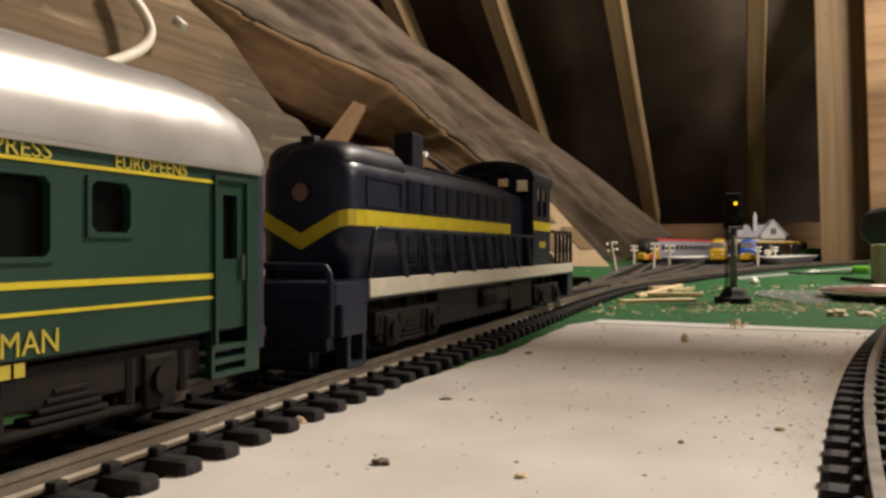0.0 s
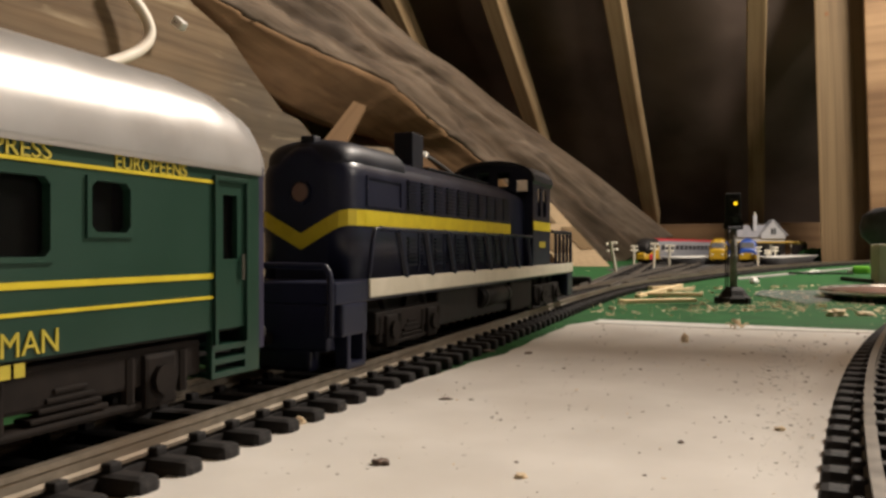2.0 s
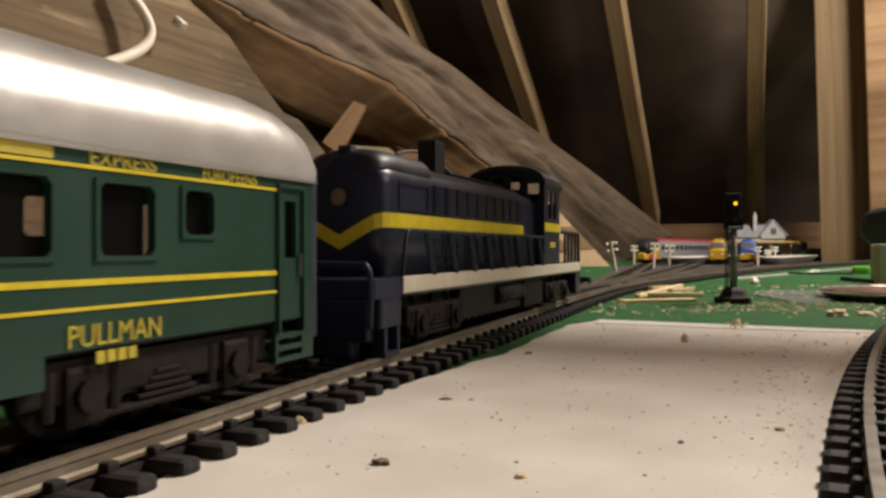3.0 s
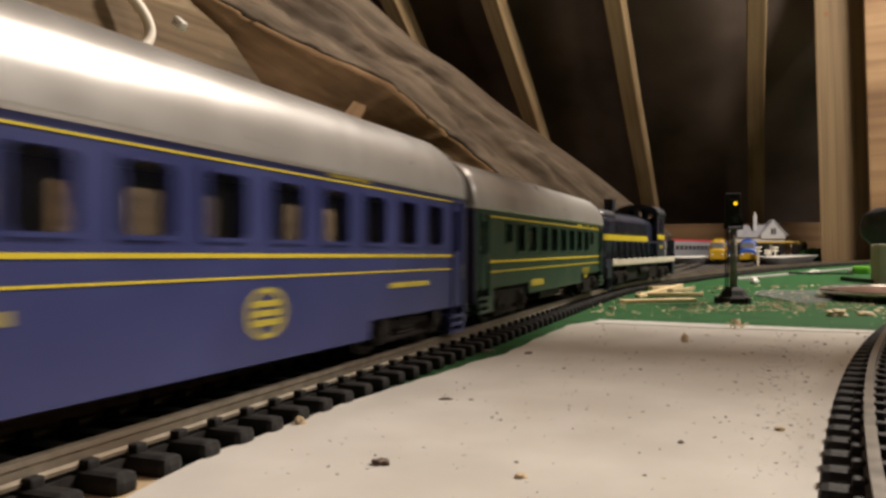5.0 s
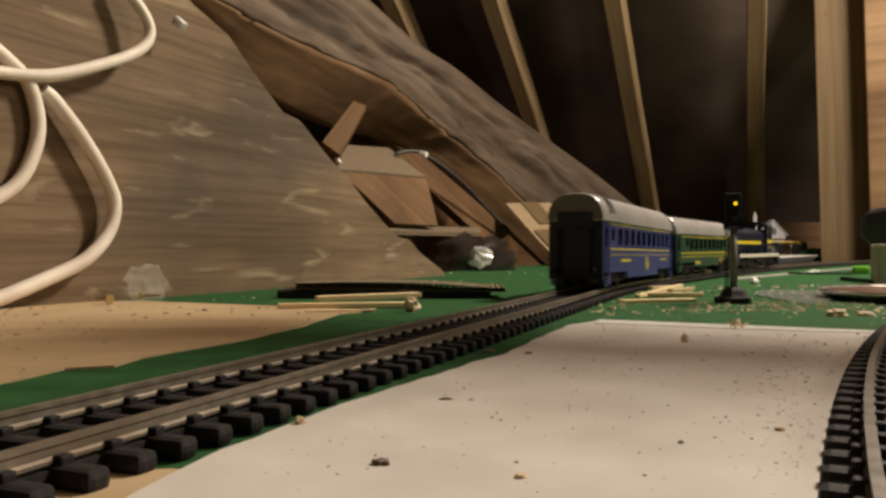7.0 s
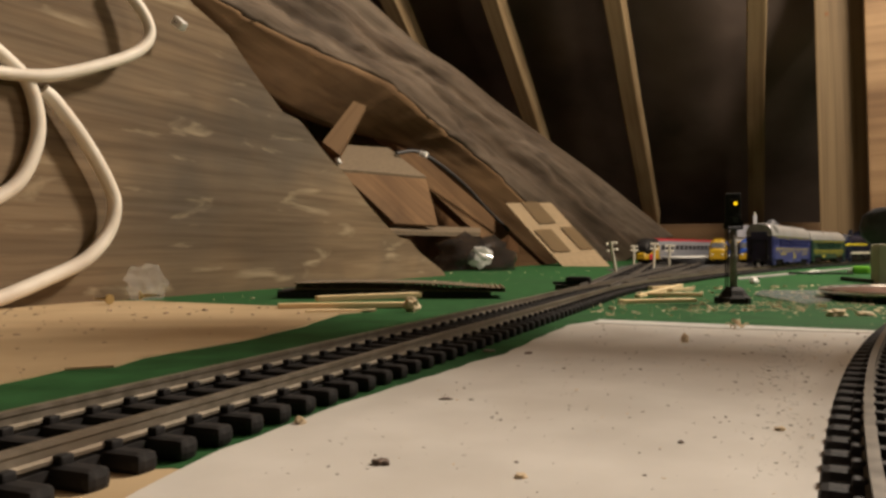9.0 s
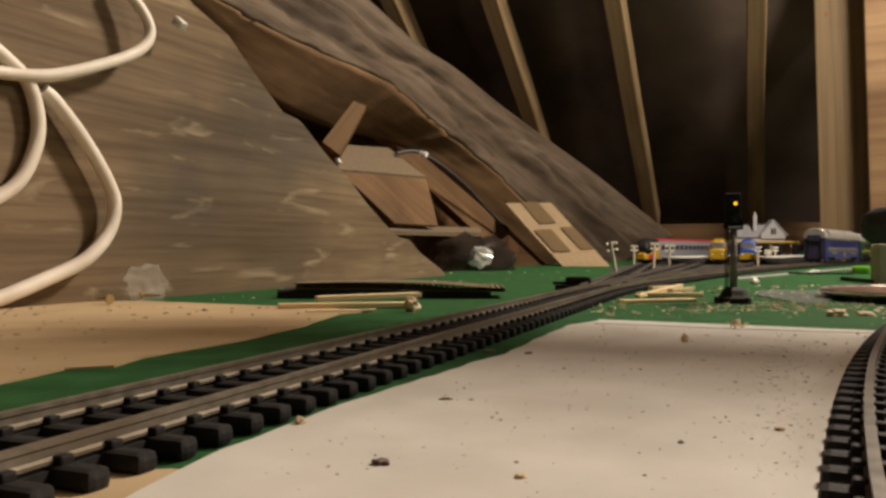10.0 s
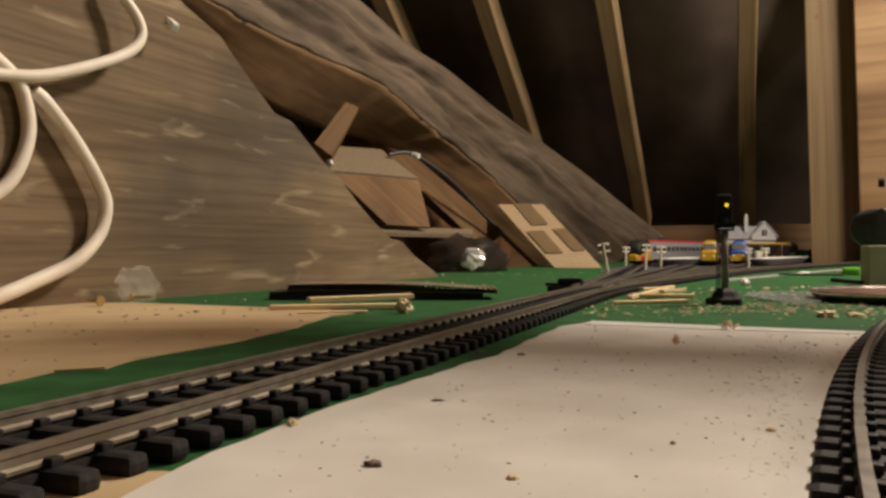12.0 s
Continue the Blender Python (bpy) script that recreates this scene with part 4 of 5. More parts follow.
def wheelset(parent, y, r, gauge=.0075):
    w = part("wheelset", rod((-.010, 0, 0), (.010, 0, 0), .0010, n=8), STEEL, parent, at=pose(0, y, .0054 + r))
    for sx in (-1, 1):
        part("wheel", turned([(.0, -.0012), (r * .85, -.0012), (r, -.0004), (r, .0012), (r * .7, .0014), (r * .6, .0006), (.0, .0010)], n=20), BLACK, w, at=pose(sx * .0088, 0, 0, 0, sx * 90, 0))
    return w


def bogie(parent, y, half, span, z0, z1, material, heavy=False):
    """A bogie: two moulded side frames with axle boxes and springs, and its wheelsets."""
    b = part("bogie", box(-.006, .006, y - half * .8, y + half * .8, z0 + .003, z1, .0005), BLACK, parent, "dark moulded bogie")
    for sx in (-1, 1):
        bm = box(sx * half_width(span) - .0011, sx * half_width(span) + .0011, y - half, y + half, z0 + .0035, z1 - .001, .0005)
        for k in (-1, 1):
            yy = y + k * half * .62
            box(sx * half_width(span) - .0018, sx * half_width(span) + .0018, yy - .0028, yy + .0028, z0 + .0008, z1 - .0018, .0006, bm)
            for q in (-.0046, .0046):
                rod((sx * (half_width(span) + .0006), yy + q, z0 + .002), (sx * (half_width(span) + .0006), yy + q, z1 - .002), .0009, bm, 8)
        for q in range(4):
            box(sx * half_width(span) - .0010, sx * half_width(span) + .0014, y - .0052 + q * .0010, y + .0052 - q * .0010, z0 + .0022 + q * .0009, z0 + .0028 + q * .0009, .0002, bm)
        for k in (-1, 1):
            yy = y + k * half * .62
            rod((sx * (half_width(span) + .0014), yy, z0 + .0042), (sx * (half_width(span) + .0026), yy, z0 + .0042), .0019, bm, 12)
        box(sx * half_width(span) - .0009, sx * half_width(span) + .0013, y - half * .5, y + half * .5, z0 + .001, z0 + .0020, .0004, bm)
        part("side_frame", bm, material, b)
    return b


def half_width(span):
    return span


WHEELS = []


def coach(name, label, L, hw, z0, ze, zt, paint, windows, doors, lines, top_line):
    c = thing(name, label, "railway coach", None, "train vehicles")
    holes = [(a, b, p, q) for a, b, p, q in windows] + [(d - .0016, d + .0016, p, q) for d, p, q in doors]
    for sx in (-1, 1):
        x0, x1 = sorted((sx * hw, sx * (hw - .0009)))
        part("side_wall", wall_strips(.0012, L - .0012, z0 + .0035, ze, holes, x0, x1), paint, c)
        # skirt between the bogies, cut away over them
        part("skirt", wall_strips(.0535, L - .0535, z0, z0 + .0035, [], x0, x1), paint, c)
        for a, b, p, q in windows:
            f = bmesh.new()
            for box_ in ((a - .0006, b + .0006, q, q + .0005), (a - .0006, b + .0006, p - .0006, p), (a - .0006, a, p, q), (b, b + .0006, p, q)):
                box(sx * hw - .0001, sx * hw + .0003, *box_, 0, f)
            for cy, dy in ((a, 1), (b, -1)):
                for cz, dz in ((p, 1), (q, -1)):
                    tri = [(cy, cz), (cy + dy * .0007, cz), (cy, cz + dz * .0007)]
                    loft([[(xx, yy, zz) for yy, zz in tri] for xx in (sx * (hw - .0009), sx * (hw + .0003))], f)
            part("window_frame", f, paint, c)
            part("pane", box(sx * (hw - .0012), sx * (hw - .0009), a - .0004, b + .0004, p - .0004, q + .0004), PANE, c).visible_shadow = False
        for d, p, q in doors:
            f = bmesh.new()
            for box_ in ((d - .0038, d - .0032, z0 + .0015, ze - .0022), (d + .0032, d + .0038, z0 + .0015, ze - .0022), (d - .0038, d + .0038, ze - .0026, ze - .0020)):
                box(sx * hw - .0001, sx * hw + .0005, *box_, .0001, f)
            dr = part("door", f, paint, c)
            part("door_handle", rod((sx * (hw + .0004), d + .0024, z0 + .010), (sx * (hw + .0004), d + .0024, z0 + .0135), .00022, n=6), STEEL, dr)
            part("pane", box(sx * (hw - .0012), sx * (hw - .0009), d - .002, d + .002, p - .0004, q + .0004), PANE, dr).visible_shadow = False
            for k in range(3):
                part("step", box(min(sx * hw, sx * (hw - .004)), max(sx * hw, sx * (hw - .004)), d - .0034, d + .0034, z0 - .0030 + k * .0018, z0 - .0022 + k * .0018, .0001), paint, c)
            part("step_side", wall_strips(d - .0040, d - .0034, z0 - .003, z0 + .0035, [], x0, x1), paint, c)
            part("step_side", wall_strips(d + .0034, min(L - .0012, d + .0085), z0 - .003, z0 + .0035, [], x0, x1), paint, c)
        for y0, y1, z, t in lines:
            part("lining", box(min(sx * hw, sx * (hw + .00015)), max(sx * hw, sx * (hw + .00015)), y0, y1, z - t / 2, z + t / 2), YELLOW, c, "yellow lining")
    for y0, y1 in ((.0, .0012), (L - .0012, L)):
        bm = wall_strips(-hw, hw, z0, ze, [(-.0075, .0075, z0 + .004, ze - .002)], y0, y1)
        for v in bm.verts:
            v.co = Vector((v.co.y, v.co.x, v.co.z))
        bmesh.ops.recalc_face_normals(bm, faces=bm.faces)
        part("end_wall", bm, ENDDARK, c)
        part("gangway", wall_strips(y0 - .0008, y1 + .0008, z0 + .002, ze + .003, [], -.0092, -.0076,
                                    wall_strips(y0 - .0008, y1 + .0008, z0 + .002, ze + .003, [], .0076, .0092)), BLACK, c, "black rubber gangway")
        part("gangway_door", box(-.0076, .0076, (y0 + y1) / 2 - .0003, (y0 + y1) / 2 + .0003, z0 + .002, ze + .003), ENDDARK, c)
        part("gangway_top", box(-.0092, .0092, y0 - .0008, y1 + .0008, ze + .003, ze + .0042, .0003), BLACK, c)
    # the dark flat face that closes the roof over the rear gangway
    arch = [((hw + .0002) * math.copysign(abs(math.cos(math.pi * i / 16)) ** .72, math.cos(math.pi * i / 16)), ze - .0004 + (zt - ze) * .955 * math.sin(math.pi * i / 16) ** .85) for i in range(17)]
    part("roof_end", loft([[(x, -.0012, z) for x, z in arch], [(x, -.0004, z) for x, z in arch]]), ENDCAP, c, "dull grey roof end")
    part("gangway_panel", box(-.0090, .0090, -.0018, -.0010, ze - .005, ze + .0036, .0003), ENDDARK, c)
    part("floor", box(-hw + .001, hw - .001, .002, L - .002, z0 + .0030, z0 + .0042), BLACK, c)
    part("partition", box(-.0004, .0004, .03, L - .03, z0 + .0042, z0 + .012), REDWOOD, c, "brown seats inside")
    # the silver roof, rounded down at both ends
    secs = []
    for y, k, q in ((-.0006, .97, .95), (.0002, .995, .985), (.0012, 1.0, 1.0), (.009, 1.0, 1.0), (L - .012, 1.0, 1.0), (L - .006, 1.0, .93), (L - .0014, .99, .78), (L + .0008, .94, .55)):
        ring = []
        for i in range(17):
            a = math.pi * i / 16
            ring.append(((hw + .0005) * k * math.copysign(abs(math.cos(a)) ** .72, math.cos(a)), y, ze - .0004 + (zt - ze) * q * math.sin(a) ** .85))
        ring += [(-(hw + .0005) * k, y, ze - .0012), ((hw + .0005) * k, y, ze - .0012)]
        secs.append(ring)
    part("roof", loft(secs), SILVER, c, "silver-painted curved roof", smooth=True)
    for y in (.034, L - .034):
        bogie(c, y, .0215, hw - .0024, .0062, z0 + .0035, BROWNBLACK)
        for q in (-.0135, .0135):
            WHEELS.append((wheelset(c, y + q, .0066), c, y + q, .0066))
    part("battery_box", box(-hw + .003, hw - .003, L * .42, L * .58, .0085, z0 + .003, .0006), BLACK, c)
    for y, s in ((0, -1), (L, 1)):
        part("coupling", box(-.0022, .0022, min(y, y + s * .0085), max(y, y + s * .0085), .0095, .0115, .0004), BLACK, c)
        for sx in (-1, 1):
            part("buffer", rod((sx * .0095, y, .0135), (sx * .0095, y + s * .0050, .0135), .0016, n=10), BLACK, c)
    return c


ENDCAP = surf("dull_roof_end", (.17, .155, .135), (.23, .21, .185), 120, .6, 0, .05)
ENDDARK = surf("dark_coach_end", (.016, .014, .040), (.024, .021, .055), 120, .5, 0, .05)


def bars(parent, hw, y0, y1, z0, z1, rows=1, name="lettering", material=None):
    """Lettering too small to read: plain bars."""
    for sx in (-1, 1):
        bm = bmesh.new()
        step = (z1 - z0) / rows
        for r in range(rows):
            box(min(sx * hw, sx * (hw + .00012)), max(sx * hw, sx * (hw + .00012)), y0, y1, z0 + r * step, z0 + (r + .72) * step, 0, bm)
        part(name, bm, material or LETTER, parent, "yellow lettering")


def words(parent, hw, text, y, z, height, width=None):
    for sx in (-1, 1):
        bm = lettering(text, height)
        if width:
            xs = [v.co.x for v in bm.verts]
            k = width / (max(xs) - min(xs))
            for v in bm.verts:
                v.co.x *= k
        # text lies in its own x, y plane: stand it up on the coach side
        part("lettering", bm, LETTER, parent, "yellow words", at=Matrix.Translation((sx * (hw + .0001), y, z)) @ Matrix(((0, 0, sx, 0), (sx, 0, 0, 0), (0, 1, 0, 0), (0, 0, 0, 1))))


GL, GH = .1905, .0140
gwin = [(.0283, .0340, .0280, .0336)] + [(.0398 + i * .0149, .0483 + i * .0149, .0254, .0335) for i in range(8)] + [(.1580, .1637, .0280, .0336)]
green_coach = coach("green_coach", "green model railway coach with silver roof and yellow lining", GL, GH, .0119, .0379, .0505, CGREEN, gwin,
                    [(.0075, .0248, .0335), (GL - .0079, .0248, .0335)], [(.013, GL - .0117, .0226, .0007), (.013, GL - .0117, .0198, .0004), (.013, GL - .0117, .0350, .0004)], .0350)
words(green_coach, GH, "PULLMAN", .1468, .0168, .0024, .0138)
for k in range(4):
    bars(green_coach, GH, .1437 + k * .0016, .1449 + k * .0016, .0137, .0156, 1)
words(green_coach, GH, "EXPRESS", .1478, .0360, .0017, .0100)
words(green_coach, GH, "EUROPEENS", .1675, .0359, .0016, .0119)
bars(green_coach, GH, .1300, .1380, .0354, .0372)
bars(green_coach, GH, .0560, .0720, .0140, .0170)
BL, BH = .1940, .0140
bwin = [(.0180, .0235, .0290, .0352)] + [(.0320 + i * .0152, .0405 + i * .0152, .0268, .0355) for i in range(10)]
blue_coach = coach("blue_coach", "blue model railway coach with silver roof and yellow lining", BL, BH, .0088, .0396, .0532, CBLUE, bwin,
                   [(.0075, .0255, .0352), (BL - .0065, .0255, .0352)], [(.0145, BL - .0105, .0244, .0006), (.0145, BL - .0105, .0213, .0003), (.0145, BL - .0105, .0372, .0003)], .0372)
bars(blue_coach, BH, .1490, .1690, .0180, .0194)
bars(blue_coach, BH, .0385, .0625, .0176, .0196)
for sx in (-1, 1):
    crest = part("crest", turned([(.0027, 0), (.0033, 0), (.0033, .00012), (.0027, .00012), (.0027, 0)], n=24, caps=False), LETTER, blue_coach, "round yellow crest",
                 at=pose(sx * (BH + .00002), .1066, .0160, 0, sx * 90, 0) @ Matrix.Diagonal((1.15, 1.45, 1, 1)))
    for k in (-1, 0, 1):
        part("crest_bar", box(-.0004 + k * .0012, .0004 + k * .0012, -.0021, .0021, 0, .00012), LETTER, crest)
bars(blue_coach, BH, .0450, .0580, .0378, .0390)
bars(blue_coach, BH, .1250, .1400, .0378, .0390)
for sx in (-1, 1):
    for i in range(10):
        a = radians(13 + i * 4.6)
        x, z = (BH + .0006) * math.cos(a) ** .72, .0394 + .0136 * math.sin(a) ** .85
        part("roof_vent", rod((sx * x, .0125, z), (sx * x, .0255, z), .00017, n=6), BLACK, blue_coach, "dark roof ventilator slat")


def locomotive():
    e = thing("diesel_locomotive", "navy model diesel locomotive with yellow band and cream sill", "locomotive", None, "train vehicles")
    W = .0149
    part("platform", box(-W + .0004, W - .0004, 0, .1925, .0165, .0204, .0004), NAVY, e)
    for sx in (-1, 1):
        x0, x1 = sorted((sx * (W - .0006), sx * W))
        part("sill", box(x0, x1, .0125, .1905, .0171, .0206, .0003), CREAM, e, "cream sill stripe")
    # long hood
    half = [(.0105, .0204), (.0105, .0300), (.0105, .0400)]
    half += [(.0105 - .0032 * (1 - math.cos(a)), .0400 + .0040 * math.sin(a)) for a in [math.pi / 2 * i / 7 for i in range(1, 8)]]
    half += [(.0055, .0452), (.0036, .0461), (.0018, .0466)]
    ring = half + [(-x, z) for x, z in half[::-1]]
    secs = []
    for y, kx, kz in ((.0128, .55, .90), (.0129, .65, .93), (.0132, .74, .95), (.0137, .82, .967), (.0143, .88, .98), (.0152, .93, .989), (.0162, .965, .995), (.0175, .99, .999), (.0190, 1, 1), (.0500, 1, 1), (.1340, 1, 1)):
        secs.append([(x * kx, y, .0204 + (z - .0204) * kz) for x, z in ring])
    part("hood", loft(secs), NAVY, e, "navy louvred long hood", smooth=True)

    def nose_y(x):
        x = abs(x) / .0105
        for a, b, y0, y1 in ((0, .55, .0128, .0128), (.55, .74, .0128, .0132), (.74, .88, .0132, .0143), (.88, .965, .0143, .0162), (.965, 1.001, .0162, .0190)):
            if a <= x <= b + 1e-9:
                return y0 + (y1 - y0) * (x - a) / (b - a)
        return .0190
    xs = [-.0105, -.01013, -.00924, -.00777, -.00578, -.003, 0, .003, .00578, .00777, .00924, .01013, .0105]
    vs = []
    for x in xs:
        y = nose_y(x) - .00022
        z = .0306 - .0046 * max(0, 1 - abs(x) / .0085)
        vs.append([(x * 1.015, y, z), (x * 1.015, y, z + .0031), (x * 1.015, y + .0006, z + .0031), (x * 1.015, y + .0006, z)])
    part("nose_chevron", loft(vs), YELLOW, e, "yellow chevron on the nose")
    for sx in (-1, 1):
        x0, x1 = sorted((sx * .0104, sx * .01068))
        part("side_band", box(x0, x1, .0188, .1180, .0306, .0337), YELLOW, e, "yellow side band")
        x0, x1 = sorted((sx * .0104, sx * .01078))
        part("side_door", wall_strips(.0195, .0360, .0345, .0405, [(.0200, .0355, .0350, .0400)], x0, x1), NAVY, e)
        for i in range(10):
            y = .0385 + i * .0079
            bm = bmesh.new()
            for k in range(8):
                box(x0 - (.0002 if sx < 0 else 0), x1 + (.0002 if sx > 0 else 0), y + .0006, y + .0056, .0347 + k * .00085, .0351 + k * .00085, 0, bm)
            for k in range(7):
                box(x0 - (.0002 if sx < 0 else 0), x1 + (.0002 if sx > 0 else 0), y + .0006, y + .0056, .0225 + k * .00095, .0229 + k * .00095, 0, bm)
            part("louvre_panel", bm, NAVY, e)
            part("door_seam", box(min(x0, x1), max(x0, x1), y + .0065, y + .0069, .0210, .0304), NAVY, e)
            part("hinge", box(min(x0, x1) , max(x0, x1) + (0 if sx < 0 else .00012), y + .0061, y + .0073, .0300, .0308, .0001), NAVY, e)
        # walkway handrail with its leaning stanchions
        bm = tube(spline([(sx * .0143, .0130, .0206), (sx * .0143, .0150, .0285), (sx * .0143, .0175, .0300), (sx * .0143, .0300, .0300), (sx * .0143, .1300, .0300)], 6), .00045, n=6)
        part("handrail", bm, NAVY, e, smooth=True)
        for i in range(8):
            y = .0265 + i * .0140
            part("stanchion", rod((sx * .0146, y + .0028, .0204), (sx * .0142, y, .0300), .00075, n=6), NAVY, e)
        # rear steps and guard
        x0, x1 = sorted((sx * .0120, sx * .0147))
        part("step_plate", box(x0, x1, .0022, .0118, .0108, .0166, .0006), NAVY, e)
        part("step_plate", box(x0, x1, .0040, .0110, .0050, .0062, .0003), NAVY, e)
        part("step_post", box(x0, x1, .0040, .0052, .0060, .0110, .0002), NAVY, e)
        part("step_post", box(x0, x1, .0098, .0110, .0060, .0110, .0002), NAVY, e)
        part("front_step", box(x0, x1, .1820, .1910, .0080, .0166, .0006), NAVY, e)
    rail = spline([(-.0137, -.0004, .0110), (-.0139, -.0006, .0190), (-.0132, -.0006, .0226), (-.0100, -.0006, .0232), (.0100, -.0006, .0232), (.0132, -.0006, .0226),
                   (.0139, -.0006, .0190), (.0137, -.0004, .0110)], 6)
    part("end_guard", tube(rail, .0006, n=8), NAVY, e, smooth=True)
    part("buffer_beam", box(-.0130, .0130, -.0002, .0028, .0085, .0166, .0005), NAVY, e)
    part("pilot", box(-.0095, .0095, .0, .0040, .0048, .0090, .0008), NAVY, e)
    part("coupling", box(-.0022, .0022, -.0100, .0, .0095, .0115, .0004), BLACK, e)
    part("headlight", turned([(.0019, .0), (.0019, .0004), (.0015, .0005), (.0, .0003)], n=20), LENS, e, "round dim lamp lens with its copper reflection painted in", at=pose(0, .01275, .0370, 90, 0, 0), smooth=True)
    part("lamp_ring", turned([(.0019, 0), (.0023, 0), (.0023, .0007), (.0019, .0007), (.0019, 0)], n=20, caps=False), NAVY, e, at=pose(0, .01275, .0370, 90, 0, 0), smooth=False)
    dome = []
    for y, k, top in ((.0131, .60, .0436), (.0134, .72, .0450), (.0140, .83, .0461), (.0152, .92, .0470), (.0175, .98, .0476), (.0210, 1, .0478), (.0390, 1, .0478), (.0402, .99, .0474), (.0406, .97, .0466)):
        dome.append([(.0098 * k * math.copysign(abs(math.cos(math.pi * i / 16)) ** .75, math.cos(math.pi * i / 16)), y, .0412 + (top - .0412) * math.sin(math.pi * i / 16) ** .55) for i in range(17)])
    part("fan_housing", loft(dome), NAVYTOP, e, "smooth domed fan housing", smooth=True)
    part("nose_cap", box(-.0016, .0016, .0150, .0176, .0462, .0482, .0004), NAVYTOP, e)
    part("exhaust_pipe", box(-.0026, .0026, .0605, .0675, .0462, .0550, .0004), NAVYTOP, e)
    part("roof_walk", box(-.0030, .0030, .0700, .1200, .0466, .0472, .0002), NAVYTOP, e)
    # cab with through windows and an arched roof
    cab = part("cab", box(-.0128, .0128, .1345, .1570, .0204, .0210), NAVY, e, "navy cab with arched roof")
    C = .0137
    for sx in (-1, 1):
        x0, x1 = sorted((sx * C, sx * (C - .0007)))
        part("cab_side", wall_strips(.1340, .1575, .0204, .0490, [(.1400, .1445, .0370, .0465), (.1475, .1520, .0370, .0465)], x0, x1), NAVY, cab)
        x0, x1 = sorted((sx * C, sx * (C + .0002)))
        part("cab_band", box(x0, x1, .1342, .1573, .0322, .0352), YELLOW, cab, "yellow side band")
        part("number", box(x0, x1, .1420, .1500, .0265, .0285), LETTER, cab, "faint yellow number bar")
    for y0, y1 in ((.1340, .1347), (.1568, .1575)):
        bm = wall_strips(-.0134, .0134, .0204, .0546, [(-.0118, -.0078, .0428, .0488), (-.0060, -.0016, .0468, .0514), (.0016, .0060, .0468, .0514), (.0078, .0118, .0428, .0488)], y0, y1)
        for v in bm.verts:
            top = .0490 + .0056 * max(0, 1 - (v.co.y / .0136) ** 2) ** .5
            v.co = Vector((v.co.y, v.co.x, min(v.co.z, top)))
        bmesh.ops.recalc_face_normals(bm, faces=bm.faces)
        part("cab_end", bm, NAVY, cab)
    secs = []
    for y in (.1325, .1590):
        top = [(.0145 * math.cos(math.pi * i / 14), y, .0485 + .0068 * math.sin(math.pi * i / 14) ** .8) for i in range(15)]
        low = [(.0138 * math.cos(math.pi * i / 14), y, .0475 + .0064 * math.sin(math.pi * i / 14) ** .8) for i in range(14, -1, -1)]
        secs.append(top + low)
    part("cab_roof", loft(secs), NAVYTOP, cab, smooth=False)
    # short end and its railing
    for sx in (-1, 1):
        for i in range(5):
            part("end_stanchion", rod((sx * .0143, .1640 + i * .0062, .0204), (sx * .0143, .1640 + i * .0062, .0320), .0006, n=6), NAVY, e)
        part("end_handrail", tube(spline([(sx * .0143, .1580, .0322), (sx * .0143, .1850, .0322), (sx * .0140, .1900, .0310), (sx * .0140, .1915, .0204)], 5), .0006, n=6), NAVY, e)
    part("short_hood", box(-.0090, .0090, .1575, .1700, .0204, .0330, .0020), NAVY, e)
    part("front_beam", box(-.0130, .0130, .1900, .1930, .0085, .0170, .0005), NAVY, e)
    part("coupling", box(-.0022, .0022, .1930, .2020, .0095, .0115, .0004), BLACK, e)
    # below the frame
    part("underframe", box(-.0122, .0122, .0530, .1380, .0080, .0166, .0006), BLACK, e)
    part("frame_beam", box(-.0090, .0090, .0140, .1800, .0120, .0166), BLACK, e)
    part("fuel_tank", box(-.0135, .0135, .1090, .1330, .0074, .0166, .0008), BROWNBLACK, e)
    for sx in (-1, 1):
        part("air_tank", rod((sx * .0112, .0820, .0130), (sx * .0112, .1080, .0130), .0029, n=14), BLACK, e, smooth=True)
        for y in (.0850, .1050):
            part("tank_strap", rod((sx * .0112, y, .0130), (sx * .0112, y + .0012, .0130), .0031, n=14), BLACK, e)
    for y in (.0350, .1550):
        bogie(e, y, .0170, .0122, .0060, .0150, BROWNBLACK)
        for q in (-.0105, .0105):
            WHEELS.append((wheelset(e, y + q, .0066), e, y + q, .0066))
    return e


loco = locomotive()

# ---- chips, dust and crumbs ----
random.seed(5)


def flake(bm, at, size, flat=.35):
    """One irregular flake."""
    a = random.random() * FULL
    pts = []
    for k in range(5):
        r = size * random.uniform(.55, 1.2) * (1.6 if k in (0, 3) else .8)
        pts.append((math.cos(a + FULL * k / 5) * r, math.sin(a + FULL * k / 5) * r))
    up = size * flat * random.uniform(.4, 1.6)
    tilt = random.uniform(-.5, .5)
    low = [bm.verts.new((at[0] + x, at[1] + y, at[2])) for x, y in pts]
    top = [bm.verts.new((at[0] + x * .8, at[1] + y * .8, at[2] + up * (1 + tilt * x / size))) for x, y in pts]
    bm.faces.new(top)
    for k in range(5):
        bm.faces.new((low[k], low[(k + 1) % 5], top[(k + 1) % 5], top[k]))


def scatter(name, count, material, label, place, s0, s1, z, flat=.35):
    bm = bmesh.new()
    for _ in range(count):
        x, y = place()
        k = max(.4, math.hypot(x, y) / .25)
        flake(bm, (x, y, z), random.uniform(s0, s1) * random.uniform(.4, 1) * min(k, 2.0), flat)
    return tagged(part(name, bm, material), label, name.replace("_", " "), kind="stuff")


